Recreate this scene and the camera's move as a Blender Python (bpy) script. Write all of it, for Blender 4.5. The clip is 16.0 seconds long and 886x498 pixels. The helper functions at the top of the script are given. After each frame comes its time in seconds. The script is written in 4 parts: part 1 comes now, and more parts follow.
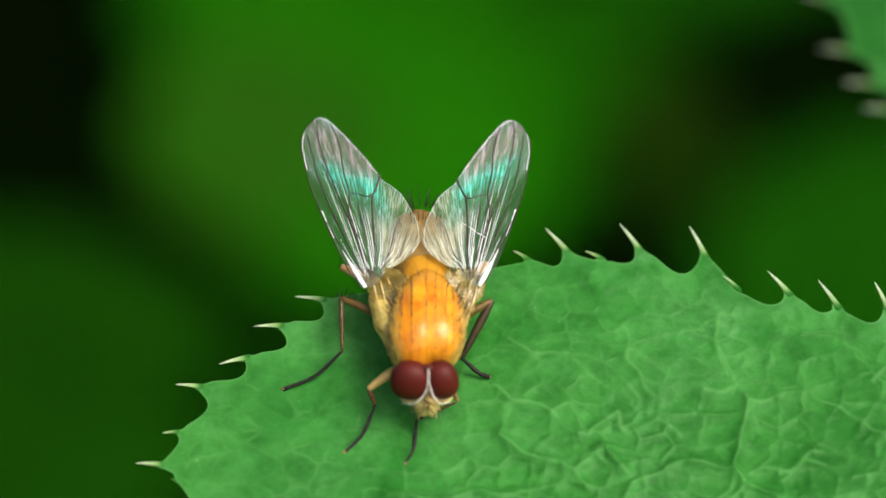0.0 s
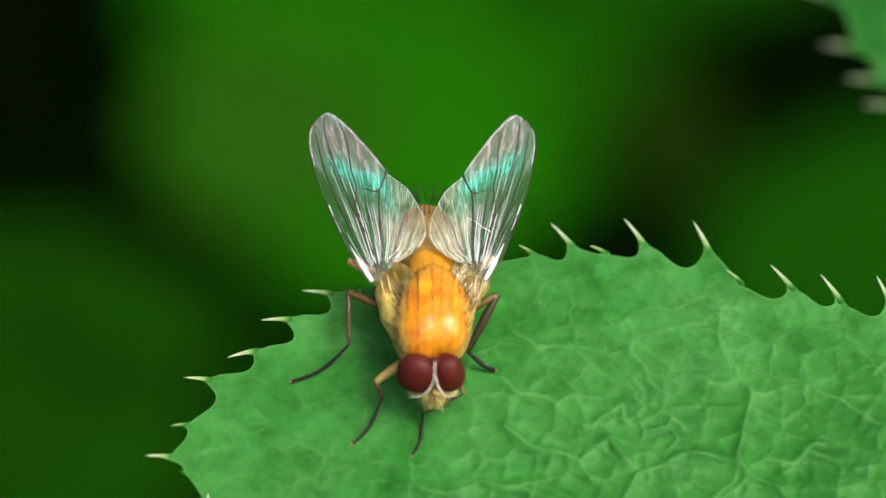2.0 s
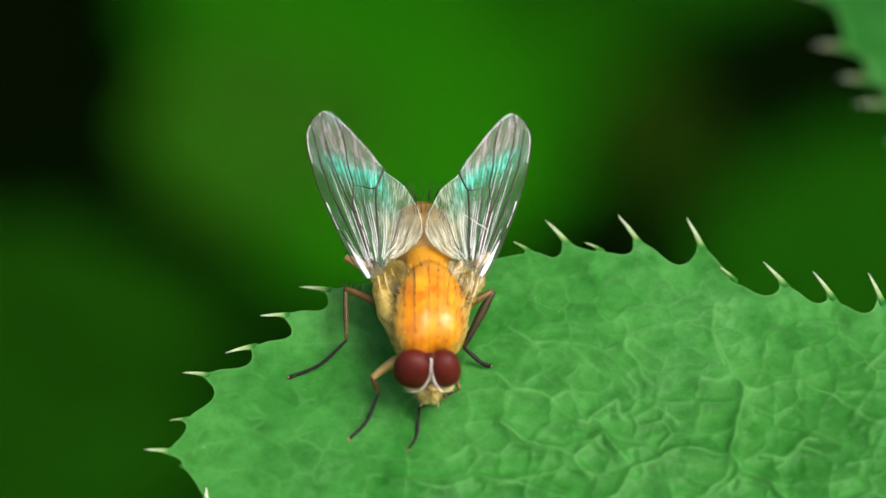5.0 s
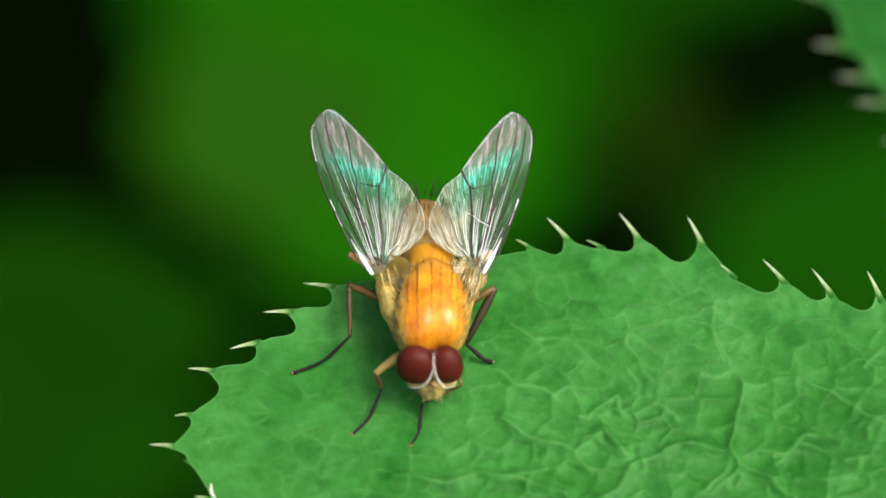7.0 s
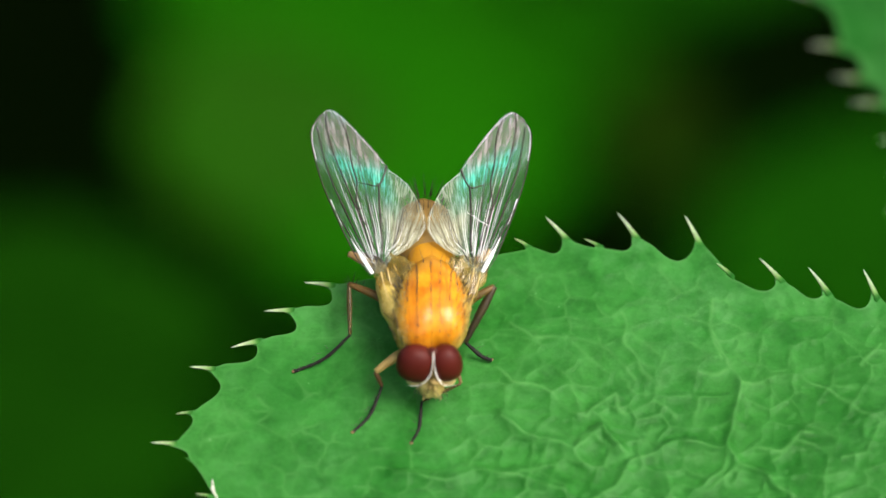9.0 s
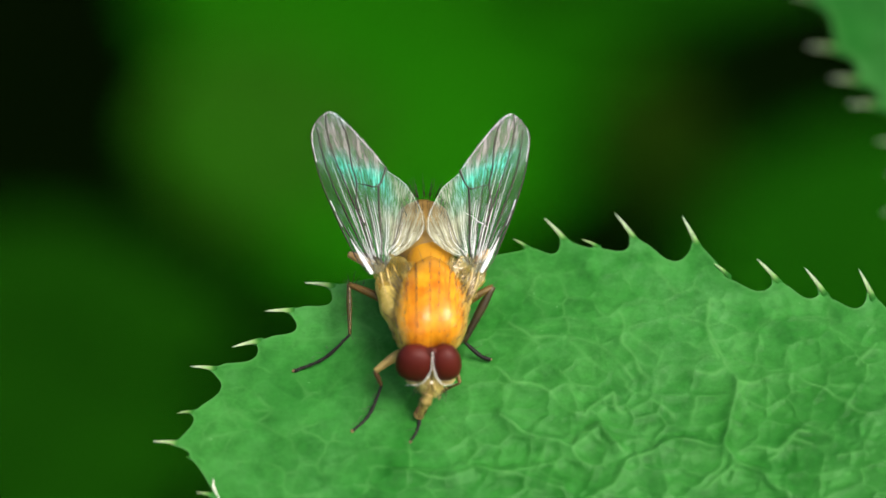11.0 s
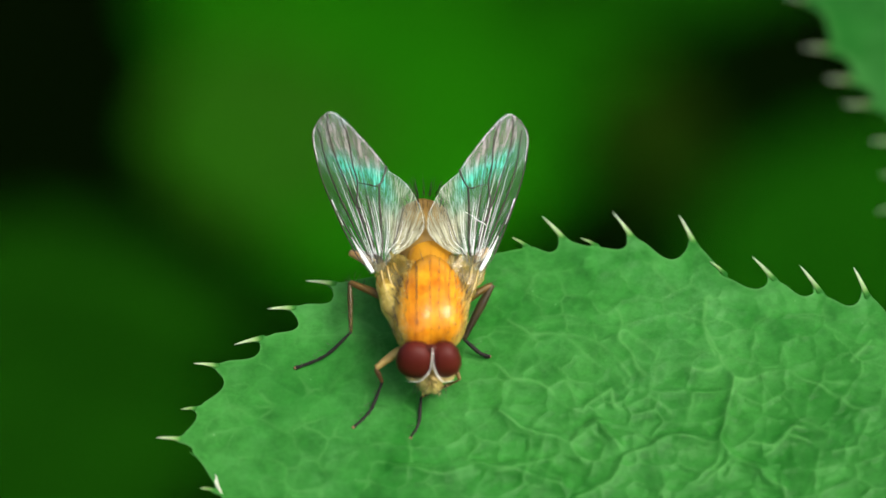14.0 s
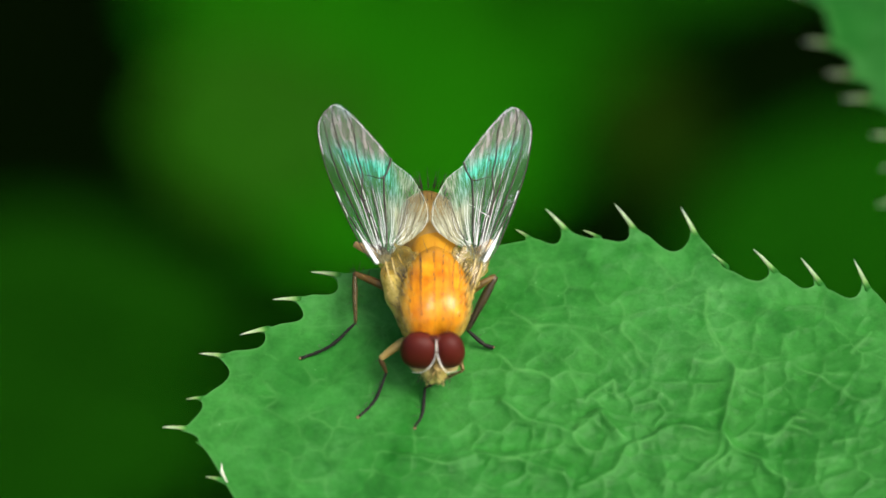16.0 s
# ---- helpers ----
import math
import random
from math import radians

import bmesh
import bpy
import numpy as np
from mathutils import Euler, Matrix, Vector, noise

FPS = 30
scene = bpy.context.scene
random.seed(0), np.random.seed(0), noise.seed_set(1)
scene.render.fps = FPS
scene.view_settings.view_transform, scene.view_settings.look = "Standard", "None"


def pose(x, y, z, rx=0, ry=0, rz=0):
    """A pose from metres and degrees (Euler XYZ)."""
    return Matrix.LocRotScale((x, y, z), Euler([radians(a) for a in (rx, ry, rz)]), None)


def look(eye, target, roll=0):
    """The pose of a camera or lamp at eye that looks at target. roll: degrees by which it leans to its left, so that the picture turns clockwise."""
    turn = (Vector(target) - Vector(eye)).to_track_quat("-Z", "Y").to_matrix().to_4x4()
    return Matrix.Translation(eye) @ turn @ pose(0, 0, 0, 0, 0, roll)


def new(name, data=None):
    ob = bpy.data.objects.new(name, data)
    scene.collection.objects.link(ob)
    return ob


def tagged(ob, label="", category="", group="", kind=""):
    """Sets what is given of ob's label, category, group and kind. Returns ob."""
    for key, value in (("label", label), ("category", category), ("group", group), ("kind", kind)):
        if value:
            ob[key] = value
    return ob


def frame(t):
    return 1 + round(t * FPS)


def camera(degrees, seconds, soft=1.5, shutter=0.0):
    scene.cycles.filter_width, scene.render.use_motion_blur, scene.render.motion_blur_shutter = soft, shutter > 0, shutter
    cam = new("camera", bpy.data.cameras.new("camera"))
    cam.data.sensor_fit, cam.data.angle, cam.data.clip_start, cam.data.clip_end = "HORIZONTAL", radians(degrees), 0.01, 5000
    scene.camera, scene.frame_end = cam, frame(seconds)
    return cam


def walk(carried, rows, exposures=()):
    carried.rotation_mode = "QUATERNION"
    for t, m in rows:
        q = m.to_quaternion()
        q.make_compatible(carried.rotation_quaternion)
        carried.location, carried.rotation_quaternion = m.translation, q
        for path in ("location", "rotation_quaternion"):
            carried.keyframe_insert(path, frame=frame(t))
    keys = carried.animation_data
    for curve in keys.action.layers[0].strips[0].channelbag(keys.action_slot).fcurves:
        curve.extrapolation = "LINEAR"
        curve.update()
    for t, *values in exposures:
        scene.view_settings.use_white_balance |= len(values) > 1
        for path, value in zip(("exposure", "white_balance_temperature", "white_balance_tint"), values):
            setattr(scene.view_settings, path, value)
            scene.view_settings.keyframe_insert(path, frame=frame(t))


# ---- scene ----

from mathutils import geometry

# ---- camera ----
cam = camera(4.0, 16.0, soft=1.6)
cam.data.dof.use_dof = True
cam.data.dof.aperture_fstop = 34.0
PATH = [
    (0.0, pose(0.00092, -0.32274, 0.72556, 50.0, 0.093, 0.0)),
    (0.5, pose(0.00032, -0.32362, 0.72607, 50.0, 0.013, 0.0)),
    (1.0, pose(0.00050, -0.32478, 0.72715, 50.0, 0.066, 0.0)),
    (1.5, pose(0.00031, -0.32510, 0.72726, 50.0, 0.000, 0.0)),
    (2.0, pose(0.00071, -0.32594, 0.72800, 50.0, 0.091, 0.0)),
    (2.5, pose(0.00055, -0.32665, 0.72858, 50.0, 0.045, 0.0)),
    (3.0, pose(0.00024, -0.32730, 0.72912, 50.0, -0.023, 0.0)),
    (3.5, pose(0.00056, -0.32795, 0.72966, 50.0, 0.040, 0.0)),
    (4.0, pose(0.00032, -0.32827, 0.72981, 50.0, -0.019, 0.0)),
    (6.5, pose(0.00049, -0.33193, 0.73289, 50.0, 0.024, 0.0)),
    (7.0, pose(-0.00017, -0.33260, 0.73332, 50.0, -0.098, 0.0)),
    (7.5, pose(0.00083, -0.33327, 0.73403, 50.0, 0.089, 0.0)),
    (8.0, pose(0.00052, -0.33399, 0.73473, 50.0, 0.029, 0.0)),
    (8.5, pose(0.00029, -0.33471, 0.73516, 50.0, -0.025, 0.0)),
    (9.0, pose(0.00024, -0.33536, 0.73560, 50.0, -0.018, 0.0)),
    (11.5, pose(0.00045, -0.33890, 0.73869, 50.0, 0.015, 0.0)),
    (12.0, pose(0.00028, -0.33983, 0.73946, 50.0, 0.015, 0.0)),
    (12.5, pose(-0.00037, -0.34033, 0.73956, 50.0, -0.100, 0.0)),
    (13.0, pose(-0.00018, -0.34089, 0.74003, 50.0, -0.103, 0.0)),
    (13.5, pose(0.00033, -0.34175, 0.74084, 50.0, -0.009, 0.0)),
    (14.0, pose(0.00060, -0.34242, 0.74147, 50.0, 0.046, 0.0)),
    (14.5, pose(-0.00054, -0.34323, 0.74191, 50.0, -0.134, 0.0)),
    (15.0, pose(-0.00011, -0.34447, 0.74298, 50.0, -0.045, 0.0)),
    (15.5, pose(-0.00048, -0.34454, 0.74286, 50.0, -0.126, 0.0)),
    (16.0, pose(-0.00046, -0.34547, 0.74364, 50.0, -0.135, 0.0)),
]
walk(cam, PATH, exposures=[(0.0, -0.04, 6500, 11), (4.0, 0.0, 6500, 13), (9.0, 0.0, 6480, 10), (13.0, -0.07, 6460, 7), (16.0, -0.08, 6450, 6)])

# ---- world and sun ----
MM = 0.001
SUN_WAY = Vector((0.47, -0.30, 0.82)).normalized()
world = bpy.data.worlds.new("hazy_sky")
scene.world = world
world.use_nodes = True
wn = world.node_tree.nodes
sky = wn.new("ShaderNodeTexSky")
sky.sky_type = "NISHITA"
sky.sun_disc = False
sky.sun_elevation = math.asin(SUN_WAY.z)
sky.sun_rotation = math.atan2(SUN_WAY.x, SUN_WAY.y)
sky.dust_density = 5.0
sky.air_density = 0.4
sky.ozone_density = 0.4
wn["Background"].inputs["Strength"].default_value = 0.28
world.node_tree.links.new(sky.outputs["Color"], wn["Background"].inputs["Color"])
sun = new("sun", bpy.data.lights.new("sun", "SUN"))
sun.data.energy = 2.32
sun.data.angle = radians(30)
sun.data.color = (1.0, 0.94, 0.90)
sun.matrix_world = look(SUN_WAY * 3, (0, 0, 0))


# ---- materials ----
class Mat:
    """A node material with short calls for its nodes."""

    def __init__(self, name):
        self.m = bpy.data.materials.new(name)
        self.m.use_nodes = True
        self.t = self.m.node_tree
        self.b = self.t.nodes["Principled BSDF"]
        self.out = self.t.nodes["Material Output"]

    def node(self, kind, **sockets):
        n = self.t.nodes.new(kind)
        for k, v in sockets.items():
            self.put(n.inputs[k.replace("_", " ")], v)
        return n

    def put(self, socket, v):
        if isinstance(v, bpy.types.NodeSocket):
            self.t.links.new(v, socket)
        else:
            socket.default_value = v

    def set(self, **sockets):
        for k, v in sockets.items():
            self.put(self.b.inputs[k.replace("_", " ")], v)
        return self

    def place(self):
        return self.node("ShaderNodeTexCoord").outputs["Object"]

    def noise(self, scale, detail=4.0, rough=0.55, vector=None):
        n = self.node("ShaderNodeTexNoise", Scale=scale, Detail=detail, Roughness=rough, Vector=vector or self.place())
        return n.outputs["Fac"]

    def ramp(self, fac, *stops):
        n = self.node("ShaderNodeValToRGB", Fac=fac)
        e = n.color_ramp.elements
        while len(e) < len(stops):
            e.new(0.5)
        for s, (p, c) in zip(e, stops):
            s.position, s.color = p, (*c, 1.0)
        return n.outputs["Color"]

    def mix(self, fac, a, b, blend="MIX"):
        n = self.t.nodes.new("ShaderNodeMix")
        n.data_type, n.blend_type = "RGBA", blend
        for i, v in ((0, fac), (6, a), (7, b)):
            self.put(n.inputs[i], (*v, 1.0) if isinstance(v, tuple) and len(v) == 3 else v)
        return n.outputs[2]

    def math(self, op, a, b=0.0, c=0.0):
        n = self.t.nodes.new("ShaderNodeMath")
        n.operation = op
        for i, v in enumerate((a, b, c)):
            self.put(n.inputs[i], v)
        return n.outputs[0]

    def axes(self, vector=None):
        n = self.node("ShaderNodeSeparateXYZ", Vector=vector or self.place())
        return n.outputs["X"], n.outputs["Y"], n.outputs["Z"]

    def bump(self, height, distance, strength=1.0):
        n = self.node("ShaderNodeBump", Height=height, Distance=distance, Strength=strength)
        self.set(Normal=n.outputs["Normal"])
        return self

    def thin(self, colour, share):
        """Lets part of the light through, as a leaf does."""
        t = self.node("ShaderNodeBsdfTranslucent", Color=colour)
        m = self.node("ShaderNodeMixShader", Fac=share)
        self.t.links.new(self.b.outputs[0], m.inputs[1])
        self.t.links.new(t.outputs[0], m.inputs[2])
        self.t.links.new(m.outputs[0], self.out.inputs["Surface"])
        return self


def leaf_material():
    m = Mat("thistle_leaf_green")
    vein = m.node("ShaderNodeAttribute")
    vein.attribute_name = "vein"
    cloud = m.ramp(m.noise(260.0, 5.0, 0.6), (0.3, (0.014, 0.152, 0.012)), (0.7, (0.040, 0.230, 0.031)))
    fine = m.ramp(m.noise(2600.0, 3.0, 0.6), (0.3, (0.90, 0.92, 0.90)), (0.7, (1.07, 1.06, 1.07)))
    base = m.mix(1.0, cloud, fine, "MULTIPLY")
    tone = m.node("ShaderNodeAttribute")
    tone.attribute_name = "tone"
    base = m.mix(1.0, base, m.ramp(tone.outputs["Fac"], (0.2, (0.72, 0.82, 0.74)), (0.8, (1.34, 1.20, 1.34))), "MULTIPLY")
    x, y, z = m.axes()
    tip = m.ramp(m.math("MULTIPLY", m.math("ADD", x, m.math("MULTIPLY", m.noise(300.0), 0.003)), -110.0), (0.32, (0.0, 0.0, 0.0)), (0.80, (0.15, 0.15, 0.15)))
    base = m.mix(tip, base, (0.105, 0.360, 0.072))
    bloom = m.math("MULTIPLY", m.ramp(m.noise(170.0, 4.0, 0.6), (0.46, (0.0, 0.0, 0.0)), (0.70, (0.66, 0.66, 0.66))), m.ramp(m.noise(1900.0, 4.0, 0.7), (0.40, (0.25, 0.25, 0.25)), (0.62, (1.0, 1.0, 1.0))))
    # Paler towards the far and left sides, darker green towards the near right.
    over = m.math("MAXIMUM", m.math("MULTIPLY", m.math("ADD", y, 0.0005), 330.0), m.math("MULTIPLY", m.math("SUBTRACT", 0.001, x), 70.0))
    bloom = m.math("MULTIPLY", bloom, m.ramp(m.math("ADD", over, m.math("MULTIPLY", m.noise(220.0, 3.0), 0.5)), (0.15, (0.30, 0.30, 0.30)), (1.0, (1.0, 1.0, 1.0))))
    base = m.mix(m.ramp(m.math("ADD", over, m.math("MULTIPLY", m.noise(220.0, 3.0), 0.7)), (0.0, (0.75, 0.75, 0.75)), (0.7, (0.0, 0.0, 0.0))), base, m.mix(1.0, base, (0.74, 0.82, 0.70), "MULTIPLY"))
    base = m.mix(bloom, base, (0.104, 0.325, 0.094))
    mottle = m.ramp(m.noise(820.0, 6.0, 0.70), (0.36, (0.62, 0.76, 0.60)), (0.50, (1.0, 1.0, 1.0)), (0.66, (1.36, 1.16, 1.40)))
    base = m.mix(0.9, base, mottle, "MULTIPLY")
    fleck = m.ramp(m.noise(3300.0, 2.0, 0.5), (0.76, (0.0, 0.0, 0.0)), (0.82, (0.4, 0.4, 0.4)))
    base = m.mix(fleck, base, (0.26, 0.48, 0.22))
    spot = m.ramp(m.noise(950.0, 1.0, 0.5), (0.80, (0.0, 0.0, 0.0)), (0.815, (0.7, 0.7, 0.7)))
    base = m.mix(spot, base, (0.02, 0.07, 0.02))
    base = m.mix(m.math("MULTIPLY", vein.outputs["Fac"], 0.58), base, (0.115, 0.360, 0.086))
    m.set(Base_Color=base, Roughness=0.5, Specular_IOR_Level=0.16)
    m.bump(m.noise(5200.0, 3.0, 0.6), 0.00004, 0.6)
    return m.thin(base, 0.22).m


def spine_material():
    m = Mat("pale_spine")
    x, y, z = m.axes()
    fade = m.ramp(m.math("MULTIPLY", y, 700.0), (0.0, (0.035, 0.235, 0.030)), (0.09, (0.10, 0.36, 0.06)), (0.20, (0.42, 0.66, 0.24)), (0.40, (0.72, 0.88, 0.54)), (0.8, (0.86, 0.96, 0.76)))
    grain = m.ramp(m.noise(4000.0), (0.3, (0.85, 0.85, 0.85)), (0.7, (1.1, 1.1, 1.1)))
    c = m.mix(1.0, fade, grain, "MULTIPLY")
    return m.set(Base_Color=c, Roughness=0.6, Specular_IOR_Level=0.1).thin(c, 0.62).m


def weed_material(name, dark, light, scale=160.0):
    m = Mat(name)
    c = m.ramp(m.noise(scale, 4.0), (0.3, dark), (0.7, light))
    m.set(Base_Color=c, Roughness=0.8, Specular_IOR_Level=0.03)
    m.bump(m.noise(300.0), 0.001, 0.5)
    return m.thin(c, 0.2).m


def ground_material():
    m = Mat("shade_black_humus")
    # Soil and moss are coloured near black to hold the deep shade between weeds.
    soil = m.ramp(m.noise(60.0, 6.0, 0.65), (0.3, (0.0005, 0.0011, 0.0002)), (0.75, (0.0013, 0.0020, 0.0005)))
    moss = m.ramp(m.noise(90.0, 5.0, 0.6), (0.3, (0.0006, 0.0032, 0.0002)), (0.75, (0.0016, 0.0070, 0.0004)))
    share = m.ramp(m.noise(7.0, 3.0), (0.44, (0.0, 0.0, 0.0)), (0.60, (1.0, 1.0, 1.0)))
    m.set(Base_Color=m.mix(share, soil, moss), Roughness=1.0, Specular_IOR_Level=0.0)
    return m.bump(m.noise(160.0, 6.0), 0.004, 1.0).m


def thorax_material():
    m = Mat("orange_thorax")
    x, y, z = m.axes()
    side = m.math("ABSOLUTE", m.math("MULTIPLY", x, 1000.0))
    cloud = m.ramp(m.noise(1300.0, 5.0, 0.65), (0.32, (0.47, 0.135, 0.002)), (0.50, (0.66, 0.240, 0.005)), (0.68, (0.78, 0.36, 0.016)))
    dust = m.mix(m.ramp(m.noise(2500.0), (0.3, (0.0, 0.0, 0.0)), (0.7, (1.0, 1.0, 1.0))), (0.46, 0.30, 0.040), (0.64, 0.47, 0.11))
    low = m.math("SUBTRACT", m.math("MULTIPLY", side, 0.9), m.math("MULTIPLY", m.math("SUBTRACT", z, 0.0022), 500.0))
    c = m.mix(m.ramp(low, (0.52, (0.0, 0.0, 0.0)), (1.05, (1.0, 1.0, 1.0))), cloud, dust)
    bands = m.node("ShaderNodeCombineXYZ", X=x, Y=m.math("MULTIPLY", y, 0.12), Z=0.0).outputs["Vector"]
    c = m.mix(0.8, c, m.mix(1.0, c, m.ramp(m.noise(2300.0, 3.0, 0.6, bands), (0.36, (0.72, 0.58, 0.50)), (0.50, (1.0, 1.0, 1.0)), (0.64, (1.12, 1.28, 1.3))), "MULTIPLY"))
    front = m.ramp(m.math("MULTIPLY", y, -1000.0), (0.35, (0.0, 0.0, 0.0)), (1.3, (0.12, 0.12, 0.12)))
    c = m.mix(front, c, m.ramp(m.noise(2200.0, 4.0), (0.35, (0.64, 0.23, 0.014)), (0.65, (0.80, 0.45, 0.095))))
    rear = m.ramp(m.math("MULTIPLY", m.math("ADD", y, m.math("MULTIPLY", m.noise(1500.0), 0.0005)), 500.0), (0.45, (0.0, 0.0, 0.0)), (1.0, (0.8, 0.8, 0.8)))
    c = m.mix(rear, c, (0.44, 0.225, 0.014))
    span = m.math("ABSOLUTE", m.math("ADD", m.math("MULTIPLY", x, 1000.0), m.math("ADD", m.math("MULTIPLY", m.noise(1500.0), 0.08), 0.03)))
    wave = m.math("MINIMUM", m.math("ABSOLUTE", m.math("SUBTRACT", span, 0.52)), m.math("ADD", span, 0.006))
    line = m.ramp(wave, (0.008, (0.6, 0.6, 0.6)), (0.045, (0.0, 0.0, 0.0)))
    line = m.mix(1.0, line, m.ramp(m.noise(2600.0, 2.0), (0.42, (0.05, 0.05, 0.05)), (0.58, (1.0, 1.0, 1.0))), "MULTIPLY")
    c = m.mix(line, c, (0.28, 0.085, 0.008))
    m.set(Base_Color=c, Roughness=0.17, Specular_IOR_Level=0.32)
    return m.bump(m.noise(4200.0, 4.0, 0.65), 0.00004, 0.6).m


def plain(name, a, b, scale=2000.0, rough=0.5, relief=0.00001, **more):
    m = Mat(name)
    m.set(Base_Color=m.ramp(m.noise(scale, 4.0), (0.3, a), (0.7, b)), Roughness=rough, **more)
    return m.bump(m.noise(scale * 3, 3.0), relief, 0.6).m


def eye_material():
    m = Mat("red_brown_eye")
    c = m.ramp(m.noise(700.0, 3.0), (0.3, (0.053, 0.0065, 0.0035)), (0.7, (0.088, 0.0115, 0.006)))
    facet = m.node("ShaderNodeTexVoronoi", Scale=26000.0, Vector=m.place())
    m.set(Base_Color=c, Roughness=0.48, Specular_IOR_Level=0.17)
    return m.bump(facet.outputs["Distance"], 0.000008, 0.5).m


def wing_material():
    m = Mat("clear_wing_film")
    x, y, z = m.axes()
    hind = m.node("ShaderNodeAttribute")
    hind.attribute_name = "hind"
    fan = m.node("ShaderNodeAttribute")
    fan.attribute_name = "fan"
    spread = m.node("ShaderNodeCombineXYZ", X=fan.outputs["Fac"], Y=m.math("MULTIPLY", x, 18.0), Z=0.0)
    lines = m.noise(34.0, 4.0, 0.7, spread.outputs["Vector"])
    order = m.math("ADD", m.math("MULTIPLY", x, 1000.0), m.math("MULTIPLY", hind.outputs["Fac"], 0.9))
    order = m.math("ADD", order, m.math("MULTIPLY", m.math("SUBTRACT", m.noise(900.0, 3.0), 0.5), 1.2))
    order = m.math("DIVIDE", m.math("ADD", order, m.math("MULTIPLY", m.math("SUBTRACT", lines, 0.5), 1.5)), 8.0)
    # Teal and pink sheen bands are coloured into the film along the wing.
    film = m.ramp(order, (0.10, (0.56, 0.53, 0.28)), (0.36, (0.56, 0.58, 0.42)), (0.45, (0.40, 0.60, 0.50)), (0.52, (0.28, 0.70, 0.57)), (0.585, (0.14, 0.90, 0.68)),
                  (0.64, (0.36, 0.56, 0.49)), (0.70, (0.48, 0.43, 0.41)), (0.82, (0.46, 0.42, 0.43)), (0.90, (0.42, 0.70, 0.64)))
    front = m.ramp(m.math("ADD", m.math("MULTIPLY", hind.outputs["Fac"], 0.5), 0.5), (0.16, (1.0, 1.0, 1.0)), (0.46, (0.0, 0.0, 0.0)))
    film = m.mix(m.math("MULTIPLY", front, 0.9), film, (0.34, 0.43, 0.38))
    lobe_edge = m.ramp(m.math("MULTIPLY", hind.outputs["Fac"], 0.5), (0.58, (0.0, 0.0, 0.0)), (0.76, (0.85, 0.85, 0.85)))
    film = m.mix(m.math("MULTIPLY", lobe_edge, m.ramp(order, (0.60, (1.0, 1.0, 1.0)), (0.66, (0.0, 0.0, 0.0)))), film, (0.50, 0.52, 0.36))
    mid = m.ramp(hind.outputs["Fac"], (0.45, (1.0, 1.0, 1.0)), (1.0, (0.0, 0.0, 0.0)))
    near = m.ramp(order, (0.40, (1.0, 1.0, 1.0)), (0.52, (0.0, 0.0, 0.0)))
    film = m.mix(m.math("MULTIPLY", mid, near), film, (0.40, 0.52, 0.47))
    # Fan of bright and dark streaks, reflections of the folds put into the colour.
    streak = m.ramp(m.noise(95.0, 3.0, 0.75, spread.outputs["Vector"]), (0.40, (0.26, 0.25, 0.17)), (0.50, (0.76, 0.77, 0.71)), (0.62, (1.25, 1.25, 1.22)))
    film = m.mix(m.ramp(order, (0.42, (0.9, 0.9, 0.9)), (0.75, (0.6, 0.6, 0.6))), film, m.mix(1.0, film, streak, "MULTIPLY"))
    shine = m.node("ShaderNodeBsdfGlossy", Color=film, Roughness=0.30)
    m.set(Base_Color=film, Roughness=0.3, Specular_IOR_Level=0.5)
    body = m.node("ShaderNodeMixShader", Fac=0.84)
    m.t.links.new(shine.outputs[0], body.inputs[1])
    m.t.links.new(m.b.outputs[0], body.inputs[2])
    clear = m.node("ShaderNodeBsdfTransparent", Color=(0.86, 0.87, 0.80, 1.0))
    share = m.ramp(lines, (0.38, (0.05, 0.05, 0.05)), (0.50, (0.20, 0.20, 0.20)), (0.66, (0.62, 0.62, 0.62)))
    share = m.math("ADD", share, m.ramp(order, (0.50, (0.0, 0.0, 0.0)), (0.60, (0.26, 0.26, 0.26)), (0.70, (0.16, 0.16, 0.16))))
    lobe = m.math("MULTIPLY", m.ramp(order, (0.30, (0.52, 0.52, 0.52)), (0.52, (0.0, 0.0, 0.0))), m.ramp(hind.outputs["Fac"], (0.35, (0.0, 0.0, 0.0)), (0.9, (1.0, 1.0, 1.0))))
    share = m.math("MULTIPLY", share, m.ramp(order, (0.40, (0.70, 0.70, 0.70)), (0.55, (1.0, 1.0, 1.0))))
    share = m.math("MULTIPLY", share, m.math("SUBTRACT", 1.0, m.math("MULTIPLY", front, 0.5)))
    share = m.math("MINIMUM", m.math("ADD", share, lobe), 0.95)
    mixer = m.node("ShaderNodeMixShader", Fac=share)
    m.t.links.new(clear.outputs[0], mixer.inputs[1])
    m.t.links.new(body.outputs[0], mixer.inputs[2])
    m.t.links.new(mixer.outputs[0], m.out.inputs["Surface"])
    return m.m


